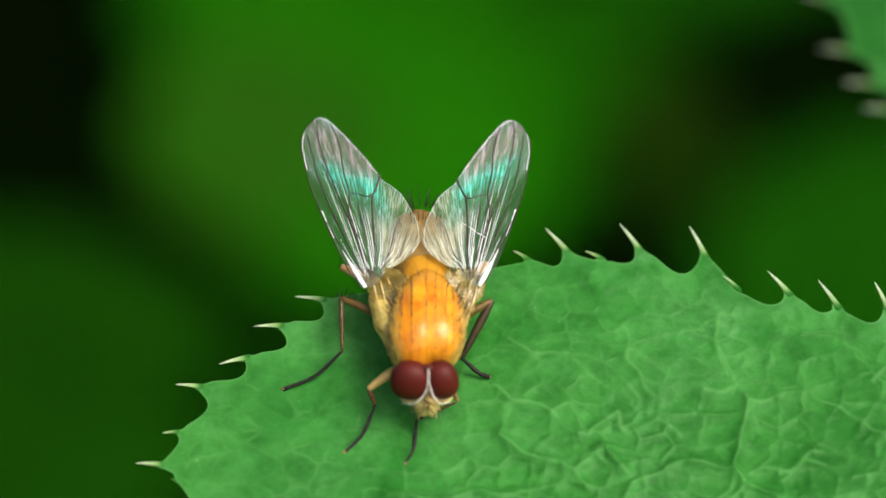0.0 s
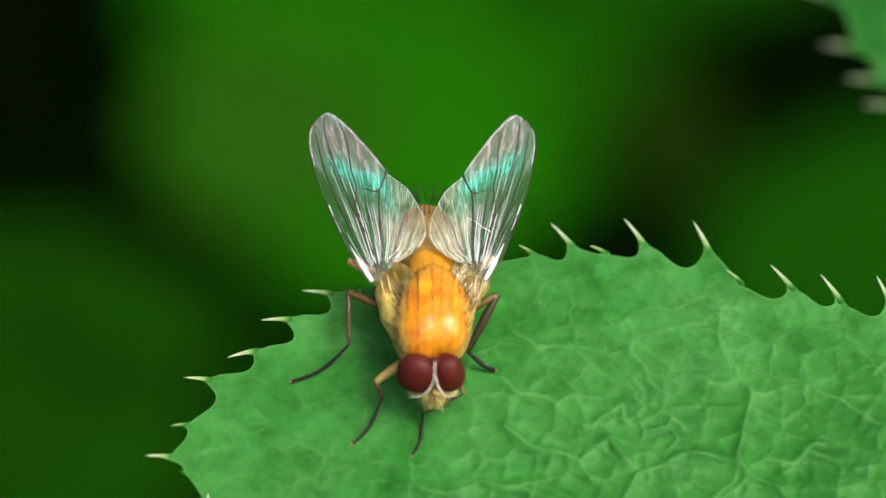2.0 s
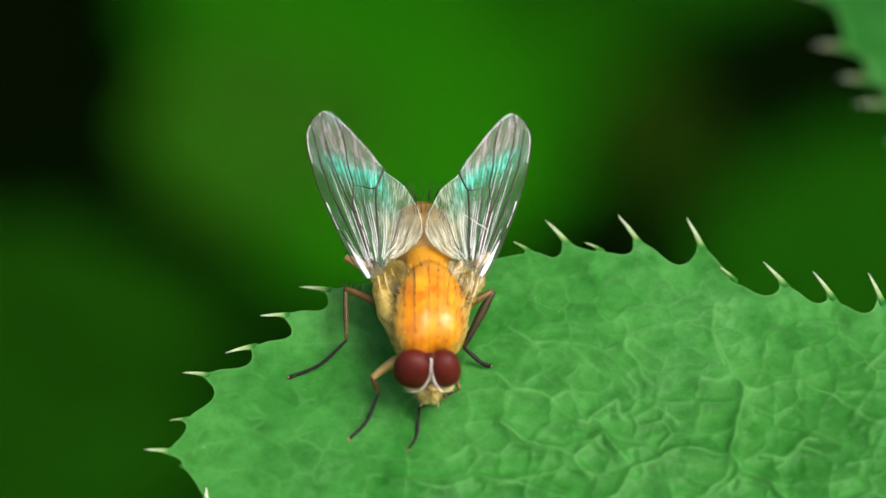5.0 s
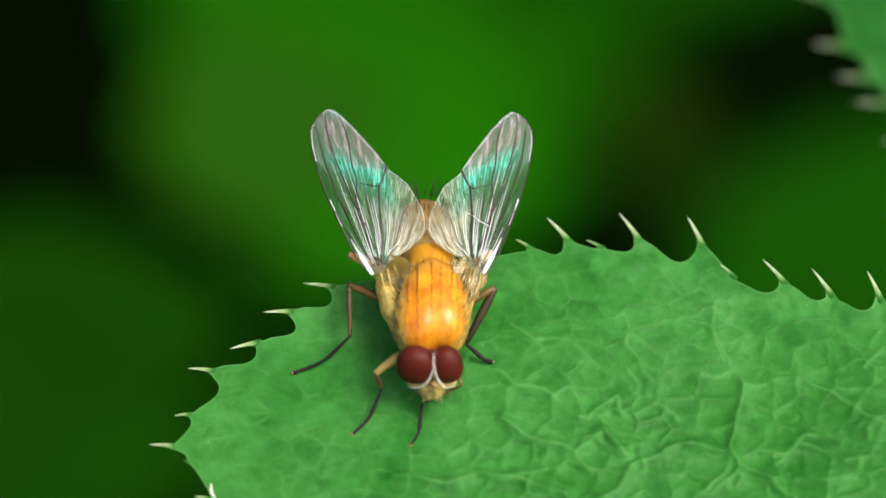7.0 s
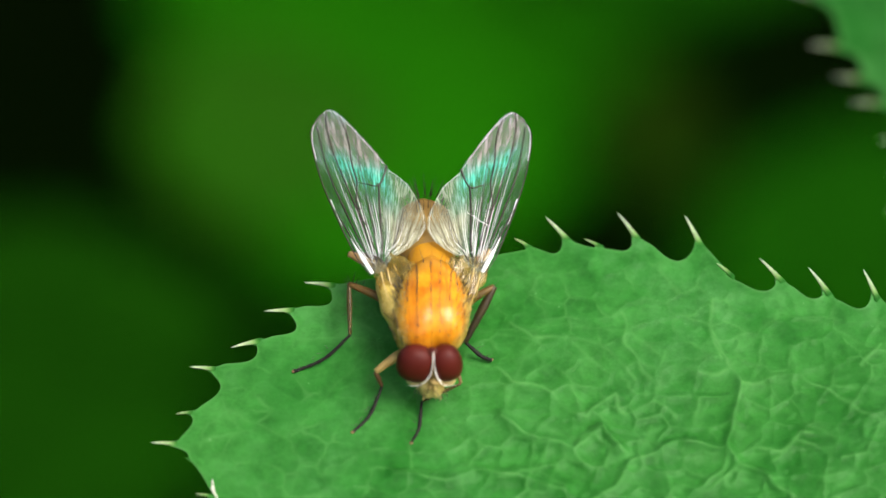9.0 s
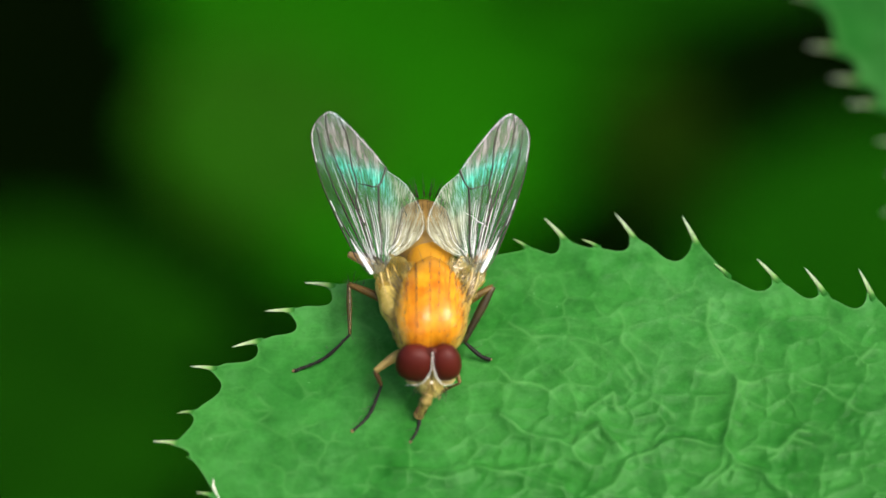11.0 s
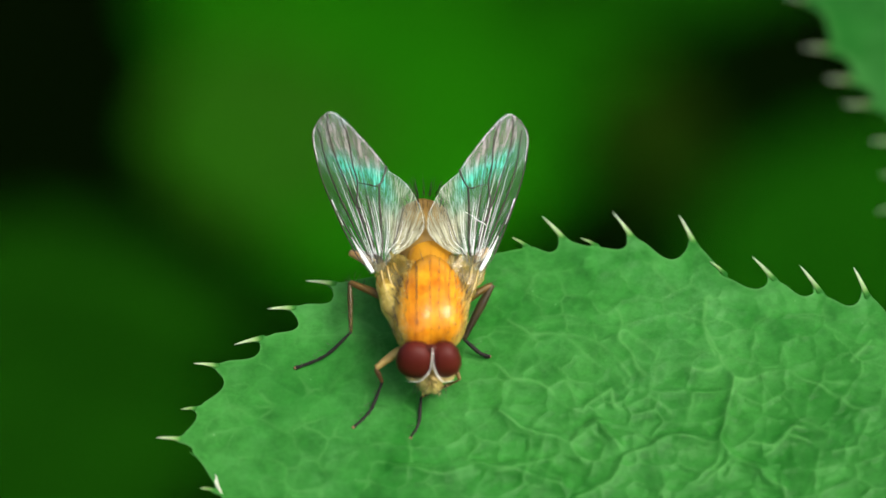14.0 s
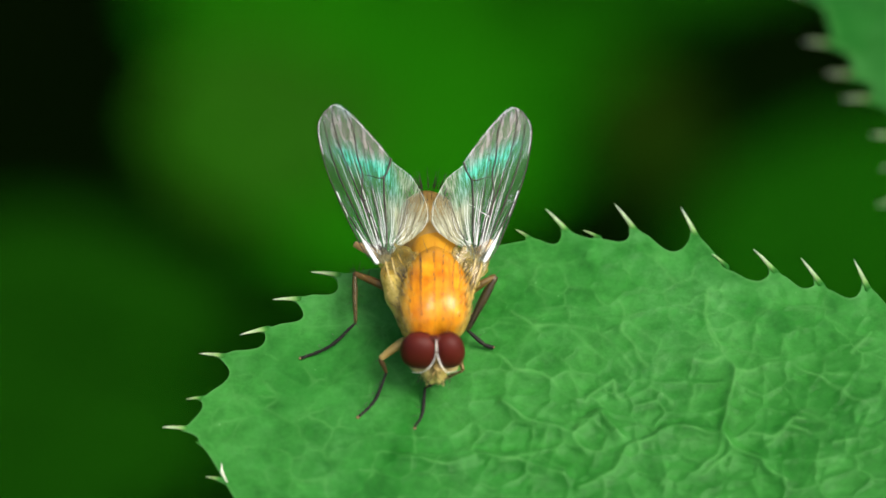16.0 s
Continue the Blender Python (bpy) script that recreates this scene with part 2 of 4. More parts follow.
def scale_material():
    m = Mat("amber_scale_film")
    c = m.ramp(m.noise(1500.0, 3.0), (0.3, (0.17, 0.125, 0.018)), (0.7, (0.40, 0.33, 0.09)))
    m.set(Base_Color=c, Roughness=0.20, Specular_IOR_Level=0.8)
    m.bump(m.noise(2600.0, 3.0), 0.00012, 1.0)
    clear = m.node("ShaderNodeBsdfTransparent", Color=(0.95, 0.85, 0.55, 1.0))
    mixer = m.node("ShaderNodeMixShader", Fac=m.ramp(m.noise(1800.0, 2.0), (0.35, (0.28, 0.28, 0.28)), (0.65, (0.66, 0.66, 0.66))))
    m.t.links.new(clear.outputs[0], mixer.inputs[1])
    m.t.links.new(m.b.outputs[0], mixer.inputs[2])
    m.t.links.new(mixer.outputs[0], m.out.inputs["Surface"])
    return m.m


def clear_cuticle(name, a, b, share):
    m = Mat(name)
    c = m.ramp(m.noise(1800.0, 4.0), (0.3, a), (0.7, b))
    m.set(Base_Color=c, Roughness=0.4)
    clear = m.node("ShaderNodeBsdfTransparent", Color=(0.95, 0.80, 0.50, 1.0))
    mixer = m.node("ShaderNodeMixShader", Fac=1.0 - share)
    m.t.links.new(clear.outputs[0], mixer.inputs[1])
    m.t.links.new(m.b.outputs[0], mixer.inputs[2])
    m.t.links.new(mixer.outputs[0], m.out.inputs["Surface"])
    return m.m


LEAF = leaf_material()
SPINE = spine_material()
STEM = plain("stem_green", (0.06, 0.17, 0.04), (0.11, 0.25, 0.06), 300.0, 0.5, 0.0001)
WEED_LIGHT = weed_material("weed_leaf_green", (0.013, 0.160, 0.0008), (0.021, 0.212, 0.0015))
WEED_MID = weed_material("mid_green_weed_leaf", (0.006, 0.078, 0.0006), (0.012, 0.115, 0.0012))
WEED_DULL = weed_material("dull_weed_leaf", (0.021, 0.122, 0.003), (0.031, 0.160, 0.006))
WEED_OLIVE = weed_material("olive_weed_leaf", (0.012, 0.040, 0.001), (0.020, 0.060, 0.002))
# Weed green darkened in the colour, as the shaded leaves further back look.
WEED_SHADE_DARK = weed_material("shade_dark_weed_leaf", (0.0062, 0.056, 0.0004), (0.0095, 0.086, 0.0008))
GROUND = ground_material()
THORAX = thorax_material()
ABDOMEN = plain("amber_abdomen", (0.20, 0.115, 0.016), (0.34, 0.205, 0.04), 900.0, 0.35, Specular_IOR_Level=0.5)
CUTICLE = plain("yellow_cuticle", (0.40, 0.24, 0.06), (0.60, 0.42, 0.14), 2500.0, 0.5)
DUST = plain("pale_yellow_dusting", (0.46, 0.33, 0.09), (0.64, 0.51, 0.21), 3500.0, 0.6)
GOLD = plain("golden_dusting", (0.36, 0.22, 0.032), (0.68, 0.50, 0.12), 2600.0, 0.35, 0.00008)
FLANK = plain("olive_gold_flank", (0.48, 0.34, 0.04), (0.86, 0.68, 0.17), 2600.0, 0.35, 0.0001)
FACE = plain("olive_gold_dusting", (0.28, 0.21, 0.04), (0.58, 0.47, 0.15), 4200.0, 0.45, 0.00003)
SILVER = plain("silver_dusting", (0.88, 0.85, 0.70), (0.96, 0.94, 0.82), 3500.0, 0.45)
CROWN = plain("brown_crown", (0.055, 0.009, 0.004), (0.095, 0.018, 0.009), 2500.0, 0.6, Specular_IOR_Level=0.2)
EYE = eye_material()
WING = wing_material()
SCALE = scale_material()
VEIN = plain("brown_vein", (0.016, 0.012, 0.007), (0.040, 0.028, 0.015), 1500.0, 0.4)
PALE_GLINT = plain("pale_glint", (0.78, 0.84, 0.74), (0.93, 0.96, 0.91), 1500.0, 0.25, Specular_IOR_Level=0.9)
AMBER_GLINT = plain("amber_glint", (0.46, 0.30, 0.07), (0.78, 0.62, 0.26), 1500.0, 0.15, Specular_IOR_Level=0.9)
AMBER_LEG = plain("amber_leg", (0.48, 0.27, 0.08), (0.66, 0.43, 0.16), 1800.0, 0.4)
FORE_LEG = clear_cuticle("tan_foreleg", (0.50, 0.36, 0.10), (0.72, 0.55, 0.20), 0.45)
AMBER_DARK = clear_cuticle("dark_amber_leg", (0.105, 0.059, 0.011), (0.189, 0.108, 0.024), 0.30)
OLIVE_LEG = clear_cuticle("olive_brown_shin", (0.050, 0.036, 0.008), (0.105, 0.070, 0.016), 0.30)
DARK_SHIN = clear_cuticle("dark_brown_shin", (0.020, 0.015, 0.006), (0.060, 0.042, 0.013), 0.12)
BROWN_LEG = plain("brown_leg", (0.055, 0.030, 0.010), (0.12, 0.062, 0.018), 1800.0, 0.5, Specular_IOR_Level=0.3)
BLACK_LEG = plain("black_leg", (0.007, 0.006, 0.005), (0.016, 0.014, 0.011), 1800.0, 0.6, Specular_IOR_Level=0.2)
BRISTLE = plain("black_bristle", (0.010, 0.007, 0.005), (0.028, 0.018, 0.010), 1800.0, 0.4)
PAD = plain("rusty_foot_pad", (0.13, 0.07, 0.03), (0.26, 0.15, 0.06), 1800.0, 0.6)
MOUTH = plain("tan_mouthpart", (0.15, 0.095, 0.018), (0.48, 0.36, 0.10), 3800.0, 0.45, 0.00006)


# ---- mesh helpers ----
def finish(name, bm, material, smooth=True):
    me = bpy.data.meshes.new(name)
    bm.to_mesh(me)
    bm.free()
    me.materials.append(material)
    if smooth:
        me.shade_smooth()
    return me


def part(name, bm, material, parent, label=""):
    ob = new(name, finish(name, bm, material))
    ob.parent = parent
    return tagged(ob, label)


def thing(name, m, label, category, kind="", group=""):
    ob = new(name)
    ob.empty_display_size = 0.002
    ob.matrix_world = m
    return tagged(ob, label, category, group, kind)


def curve(points, n):
    """A smooth line through the points (Catmull-Rom), n steps a span."""
    p = [Vector(q) for q in points]
    p = [p[0] * 2 - p[1]] + p + [p[-1] * 2 - p[-2]]
    line = []
    for i in range(1, len(p) - 2):
        for k in range(n):
            t = k / n
            line.append(0.5 * (2 * p[i] + (p[i + 1] - p[i - 1]) * t + (2 * p[i - 1] - 5 * p[i] + 4 * p[i + 1] - p[i + 2]) * t * t
                               + (3 * p[i] - p[i - 1] - 3 * p[i + 1] + p[i + 2]) * t ** 3))
    line.append(p[-2].copy())
    return line


def tube(bm, line, radii, sides=8, flat=1.0):
    """A closed tube along line; radii: a number, or (place along 0..1, radius) rows."""
    rings, side = [], None
    for i, p in enumerate(line):
        ahead = (line[min(i + 1, len(line) - 1)] - line[max(i - 1, 0)]).normalized()
        if side is None:
            side = ahead.cross(Vector((0, 0, 1)) if abs(ahead.z) < 0.9 else Vector((0, 1, 0)))
        side = (side - ahead * side.dot(ahead)).normalized()
        over = side.cross(ahead)
        s = i / (len(line) - 1)
        r = radii if isinstance(radii, float) else float(np.interp(s, *zip(*radii)))
        rings.append([bm.verts.new(p + (side * math.cos(a) + over * math.sin(a) * flat) * r) for a in (2 * math.pi * k / sides for k in range(sides))])
    for a, b in zip(rings, rings[1:]):
        for k in range(sides):
            bm.faces.new((a[k], a[(k + 1) % sides], b[(k + 1) % sides], b[k]))
    bm.faces.new(rings[0][::-1])
    bm.faces.new(rings[-1])
    return bm


def mm(*p):
    return Vector(p) * MM


def blob(bm, centre, radii, tilt=(0, 0, 0), rings=20, turns=28, shape=None):
    """A rounded body; shape(direction) gives a factor on its radius."""
    r = Euler([radians(a) for a in tilt]).to_matrix()
    rows = []
    for i in range(1, rings):
        th = math.pi * i / rings
        row = []
        for k in range(turns):
            ph = 2 * math.pi * k / turns
            d = Vector((math.sin(th) * math.cos(ph), math.cos(th), math.sin(th) * math.sin(ph)))
            f = shape(d) if shape else 1.0
            row.append(bm.verts.new(mm(*(Vector(centre) + r @ Vector([d[j] * radii[j] * f for j in range(3)])))))
        rows.append(row)
    ends = []
    for y in (1, -1):
        f = shape(Vector((0, y, 0))) if shape else 1.0
        ends.append(bm.verts.new(mm(*(Vector(centre) + r @ Vector((0, y * radii[1] * f, 0))))))
    for a, b in zip(rows, rows[1:]):
        for k in range(turns):
            bm.faces.new((a[k], b[k], b[(k + 1) % turns], a[(k + 1) % turns]))
    for k in range(turns):
        bm.faces.new((ends[0], rows[0][k], rows[0][(k + 1) % turns]))
        bm.faces.new((ends[1], rows[-1][(k + 1) % turns], rows[-1][k]))
    bmesh.ops.recalc_face_normals(bm, faces=bm.faces)
    return bm


def hair(bm, root, way, length, radius, bend=0.25, sides=5):
    """One tapered bristle, in millimetres."""
    root, way = Vector(root), Vector(way).normalized()
    sag = Vector((0, 0, -1)) * bend * length
    line = [mm(*(root + way * length * t + sag * t * t)) for t in (0, 0.33, 0.66, 1)]
    tube(bm, line, ((0, radius * MM), (1, radius * MM * 0.15)), sides)


# ---- ground ----
def build_ground():
    bm = bmesh.new()
    edge = sorted({s * (0.02 * k if k < 40 else 0.8 * 1.36 ** (k - 40)) for k in range(0, 68) for s in (-1, 1)})
    rows = []
    for y in edge:
        rows.append([bm.verts.new((x, y + 0.4, 0.006 * noise.noise(Vector((x * 30, y * 30, 0))) + 0.015 * noise.noise(Vector((x * 7, y * 7, 3))))) for x in edge])
    for a, b in zip(rows, rows[1:]):
        for k in range(len(edge) - 1):
            bm.faces.new((a[k], a[k + 1], b[k + 1], b[k]))
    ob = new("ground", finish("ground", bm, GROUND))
    return tagged(ob, "humus ground with patches of moss, blackened for shade", "ground", kind="structure")


# ---- spiny thistle leaves ----
def cell_veins(x, y, size, seed):
    """For an irregular net of cells: distance to the nearest border over the cell size, a number for the cell, and how far behind its middle a place lies."""
    rng = np.random.RandomState(seed)
    jit = rng.rand(128, 128, 2)
    gx, gy = x / size, y / size * 1.12
    ix, iy = np.floor(gx).astype(int), np.floor(gy).astype(int)
    f1, f2, own, back = np.full(x.shape, 9.0), np.full(x.shape, 9.0), np.zeros(x.shape), np.zeros(x.shape)
    for dx in (-2, -1, 0, 1, 2):
        for dy in (-2, -1, 0, 1, 2):
            cx, cy = ix + dx, iy + dy
            j = jit[cx % 128, cy % 128]
            ox, oy = gx - cx - 0.1 - 0.8 * j[..., 0], gy - cy - 0.1 - 0.8 * j[..., 1]
            d = np.hypot(ox, oy)
            f2 = np.where(d < f1, f1, np.minimum(f2, d))
            f1 = np.minimum(f1, d)
            own = np.where(d <= f1, jit[cx % 128, (cy + 7) % 128, 0], own)
            back = np.where(d <= f1, oy + 0.5 * (jit[cx % 128, (cy + 3) % 128, 1] - 0.5) * ox, back)
    return f2 - f1, own, back


def soft_noise(x, y, size, seed):
    """Smooth value noise, about -1 to 1."""
    rng = np.random.RandomState(seed)
    g = rng.rand(64, 64) * 2 - 1
    u, v = x / size, y / size
    i, j = np.floor(u).astype(int), np.floor(v).astype(int)
    a, b = u - i, v - j
    a, b = a * a * (3 - 2 * a), b * b * (3 - 2 * b)
    at = lambda p, q: g[p % 64, q % 64]
    return (at(i, j) * (1 - a) + at(i + 1, j) * a) * (1 - b) + (at(i, j + 1) * (1 - a) + at(i + 1, j + 1) * a) * b


# side veins of the main leaf, in millimetres
DEEP_VEINS = (
    ((2.3, -3.1), (3.0, -3.7), (3.9, -4.1), (4.8, -4.4), (5.3, -5.0)),
    ((5.1, -6.4), (6.3, -5.9), (6.7, -4.9), (7.9, -4.2), (8.5, -3.9), (9.4, -4.1), (10.2, -4.2), (10.5, -4.9), (11.4, -5.3), (12.4, -6.2)),
    ((10.2, -4.2), (10.2, -3.6), (10.6, -1.7)),
    ((4.8, -4.4), (5.8, -3.6), (6.5, -4.4)),
    ((-1.3, -5.5), (0.4, -5.7), (1.6, -5.3), (3.1, -5.6), (4.5, -6.0)),
)
SIDE_VEINS = (
    ((2.7, 0.9), (3.4, 0.3), (5.1, 0.0), (6.1, -0.4), (7.0, -1.5)),
    ((6.6, 1.2), (6.7, -0.1), (7.4, -1.6)),
    ((9.7, 1.4), (9.8, 0.2), (10.6, -1.7), (12.5, -1.3), (13.8, -1.9), (15.5, -3.3)),
    ((12.4, -0.1), (12.5, -1.3)),
    ((15.5, -3.3), (15.0, -4.4), (14.1, -4.7)),
    ((2.3, -5.6), (2.9, -5.6), (3.7, -4.6)),
    ((7.9, -6.4), (8.4, -5.6), (9.4, -5.9), (10.5, -5.0)),
    ((11.2, -4.2), (11.9, -4.4), (12.7, -3.6), (13.1, -3.7)),
    ((4.3, -2.4), (5.4, -3.0), (6.2, -2.1), (6.7, -2.8), (7.6, -2.3), (8.3, -3.0)),
    ((4.9, -4.4), (5.1, -3.8), (5.8, -3.5), (6.3, -4.4)),
    ((3.8, -4.3), (3.5, -5.2), (4.5, -5.8)),
    ((10.3, -5.7), (10.7, -4.9), (11.5, -5.2), (12.1, -5.7)),
    ((11.7, -4.8), (12.5, -3.8), (13.3, -4.2)),
    ((9.1, -5.8), (9.9, -5.1), (10.2, -4.3)),
    ((9.8, 1.6), (9.7, 0.2), (10.0, -0.7)),
    ((9.1, -1.2), (10.2, -1.1), (10.9, -0.7)),
    ((14.9, -0.8), (15.5, 0.0)),
    ((2.2, -1.0), (2.7, -1.5), (3.7, -1.9), (4.3, -2.4)),
    ((4.5, 0.2), (5.3, -0.7), (5.8, -1.1)),
)


def from_veins(x, y, veins):
    """Distance from the nearest of the veins."""
    best = np.full(x.shape, 99.0)
    for vein in veins:
        for (x0, y0), (x1, y1) in zip(vein, vein[1:]):
            t = np.clip(((x - x0) * (x1 - x0) + (y - y0) * (y1 - y0)) / ((x1 - x0) ** 2 + (y1 - y0) ** 2), 0, 1)
            best = np.minimum(best, np.hypot(x - x0 - t * (x1 - x0), y - y0 - t * (y1 - y0)))
    return best


def leaf_height(x, y, seed, swell):
    """Height of the upper face over the leaf's plane and the vein mask, from millimetres."""
    wx, wy = x + 0.35 * soft_noise(x, y, 2.2, seed + 1), y + 0.35 * soft_noise(x, y, 2.2, seed + 2)
    wx, wy = wx + 0.085 * soft_noise(x, y, 0.32, seed + 3), wy + 0.085 * soft_noise(x, y, 0.32, seed + 4)
    (big, _, _), (mid, lift, mid_back), (small, grain, small_back) = cell_veins(wx, wy, 4.1, seed + 5), cell_veins(wx, wy, 1.15, seed + 6), cell_veins(wx, wy, 0.56, seed + 7)
    round_up = lambda d, w: 1 - np.exp(-(d / w) ** 1.5)
    patch = np.clip(0.55 + 0.55 * soft_noise(x, y, 2.6, seed + 9), 0, 1)
    worn = np.clip(0.5 + 0.8 * soft_noise(x, y, 0.9, seed + 10), 0, 1)
    rough = 0.35 + 0.46 / (1 + np.exp((y + 1.5) / 1.2)) * (0.6 + 0.4 * np.tanh(x / 4))
    h = rough * (0.030 * round_up(big, 0.14) + 0.092 * (0.35 + lift) * round_up(mid, 0.22) + 0.034 * (0.3 + grain) * round_up(small, 0.30))
    h = h + rough * 0.030 * (mid_back * round_up(mid, 0.20) + small_back * round_up(small, 0.25))
    h = -h * swell
    h = h * (0.72 + 0.28 * np.tanh((x - 1) / 3)) + 0.13 * soft_noise(x, y, 5.5, seed + 8) * np.minimum(swell * 1.2, 1)
    side, deep = np.full(x.shape, 99.0), np.full(x.shape, 99.0)
    if seed == 11:
        bent = x + 0.16 * soft_noise(x, y, 0.7, seed + 12), y + 0.16 * soft_noise(x, y, 0.7, seed + 13)
        side, deep = from_veins(*bent, SIDE_VEINS), from_veins(*bent, DEEP_VEINS)
    h = h + rough * 0.10 * np.exp(-(side / 0.20) ** 1.5) + 0.19 * np.exp(-(deep / 0.24) ** 1.4)
    side = np.minimum(side, deep)
    h = h - 0.003 * np.clip(-y - 2.0, 0, None) ** 2 * np.clip((x + 3.0) / 8.0, 0, 1) ** 2
    wisp = np.clip(0.35 + 1.3 * soft_noise(x, y, 0.6, seed + 11), 0, 1)
    vein = np.maximum.reduce([(0.10 + 0.3 * worn) * np.exp(-(big / 0.03) ** 2), 0.55 * wisp * np.exp(-(mid / 0.085) ** 2), 0.15 * patch * wisp * np.exp(-(small / 0.085) ** 2)])
    vein = np.maximum(0.85 * vein, 0.16 * worn * np.exp(-(big / 0.09) ** 2))
    vein = np.maximum(vein, (0.20 + 0.65 * worn) * np.exp(-(side / 0.065) ** 2))
    tone = 0.5 + 0.30 * (lift - 0.5) * round_up(mid, 0.1) + 0.35 * (grain - 0.5) * round_up(small, 0.15) + 0.25 * (patch - 0.5)
    return h, vein, np.clip(tone, 0, 1)


def leaf_margin(start, teeth, end, steps):
    """The outline: scalloped arcs, each with its deepest notch before the next tooth, and pointed teeth that lean back."""
    line, last = [], np.array(start, float)
    for row in list(teeth) + [(*end, *end, 0.0)]:
        foot, tip, sag = np.array(row[:2], float), np.array(row[2:4], float), row[4]
        lean = tip - foot
        half = min(0.30, 0.30 * np.hypot(*lean))
        way = foot - last
        along = way / np.hypot(*way)
        way = way - along * half
        size = np.hypot(*way)
        inward = np.array((along[1], -along[0]))
        n = max(6, int(size * steps))
        for k in range(n):
            s = k / n
            dip = s ** 1.5 * (1 - s) ** 0.75 / 0.263
            line.append(last + way * s + inward * (sag * dip))
        if half > 0.01:
            point = lean + np.array((0, 0.125))
            reach = np.hypot(*point)
            across = np.array((-point[1], point[0])) / reach * min(0.095, 0.12 * reach)
            across = across if across @ along < 0 else -across
            left, right = foot - along * half, foot + along * half * 0.8 + inward * 0.02
            rise, fall = foot + 0.27 * point + across, foot + 0.27 * point - across
            for q in (0.0, 0.25, 0.5, 0.75, 1.0):
                line.append(left * (1 - q) + rise * q + inward * 0.35 * half * q * (1 - q))
            line.append(foot + 0.42 * point)
            for q in (0.0, 0.3, 0.6, 0.85):
                line.append(fall * (1 - q) + right * q + inward * 0.5 * half * q * (1 - q))
            last = right
        else:
            last = foot
    line.append(last)
    return np.array(line)


def inside(p, ring):
    """Which of the points lie within the closed ring."""
    hit = np.zeros(len(p), bool)
    for (x0, y0), (x1, y1) in zip(ring, np.roll(ring, -1, 0)):
        cut = (y0 > p[:, 1]) != (y1 > p[:, 1])
        hit ^= cut & (p[:, 0] < (x1 - x0) * (p[:, 1] - y0) / (y1 - y0 + 1e-12) + x0)
    return hit


def from_edge(p, ring):
    """Distance of each point from the ring's nearest corner."""
    return np.concatenate([np.sqrt(((q[:, None] - ring[None]) ** 2).sum(2).min(1)) for q in np.array_split(p, 60)])


def build_spine(mesh_name, length):
    """A tapered, slightly hooked spine along +y with a flared foot, its length in millimetres."""
    bm = bmesh.new()
    line = [mm(0.03 * math.sin(t * 3), length * (1.30 * t - 0.30), 0.03 * math.sin(t * math.pi) - 0.9 * max(0.0, 0.27 - t) * min(1.0, length)) for t in (0, 0.10, 0.18, 0.25, 0.35, 0.5, 0.68, 0.86, 1)]
    w = min(1.0, 0.25 + 0.75 * length) * MM
    tube(bm, line, ((0, 0.02 * w), (0.12, 0.08 * w), (0.25, 0.150 * w), (0.35, 0.128 * w), (0.5, 0.096 * w), (0.78, 0.050 * w), (0.92, 0.025 * w), (1, 0.004 * w)), 10, 0.4)
    return finish(mesh_name, bm, SPINE)


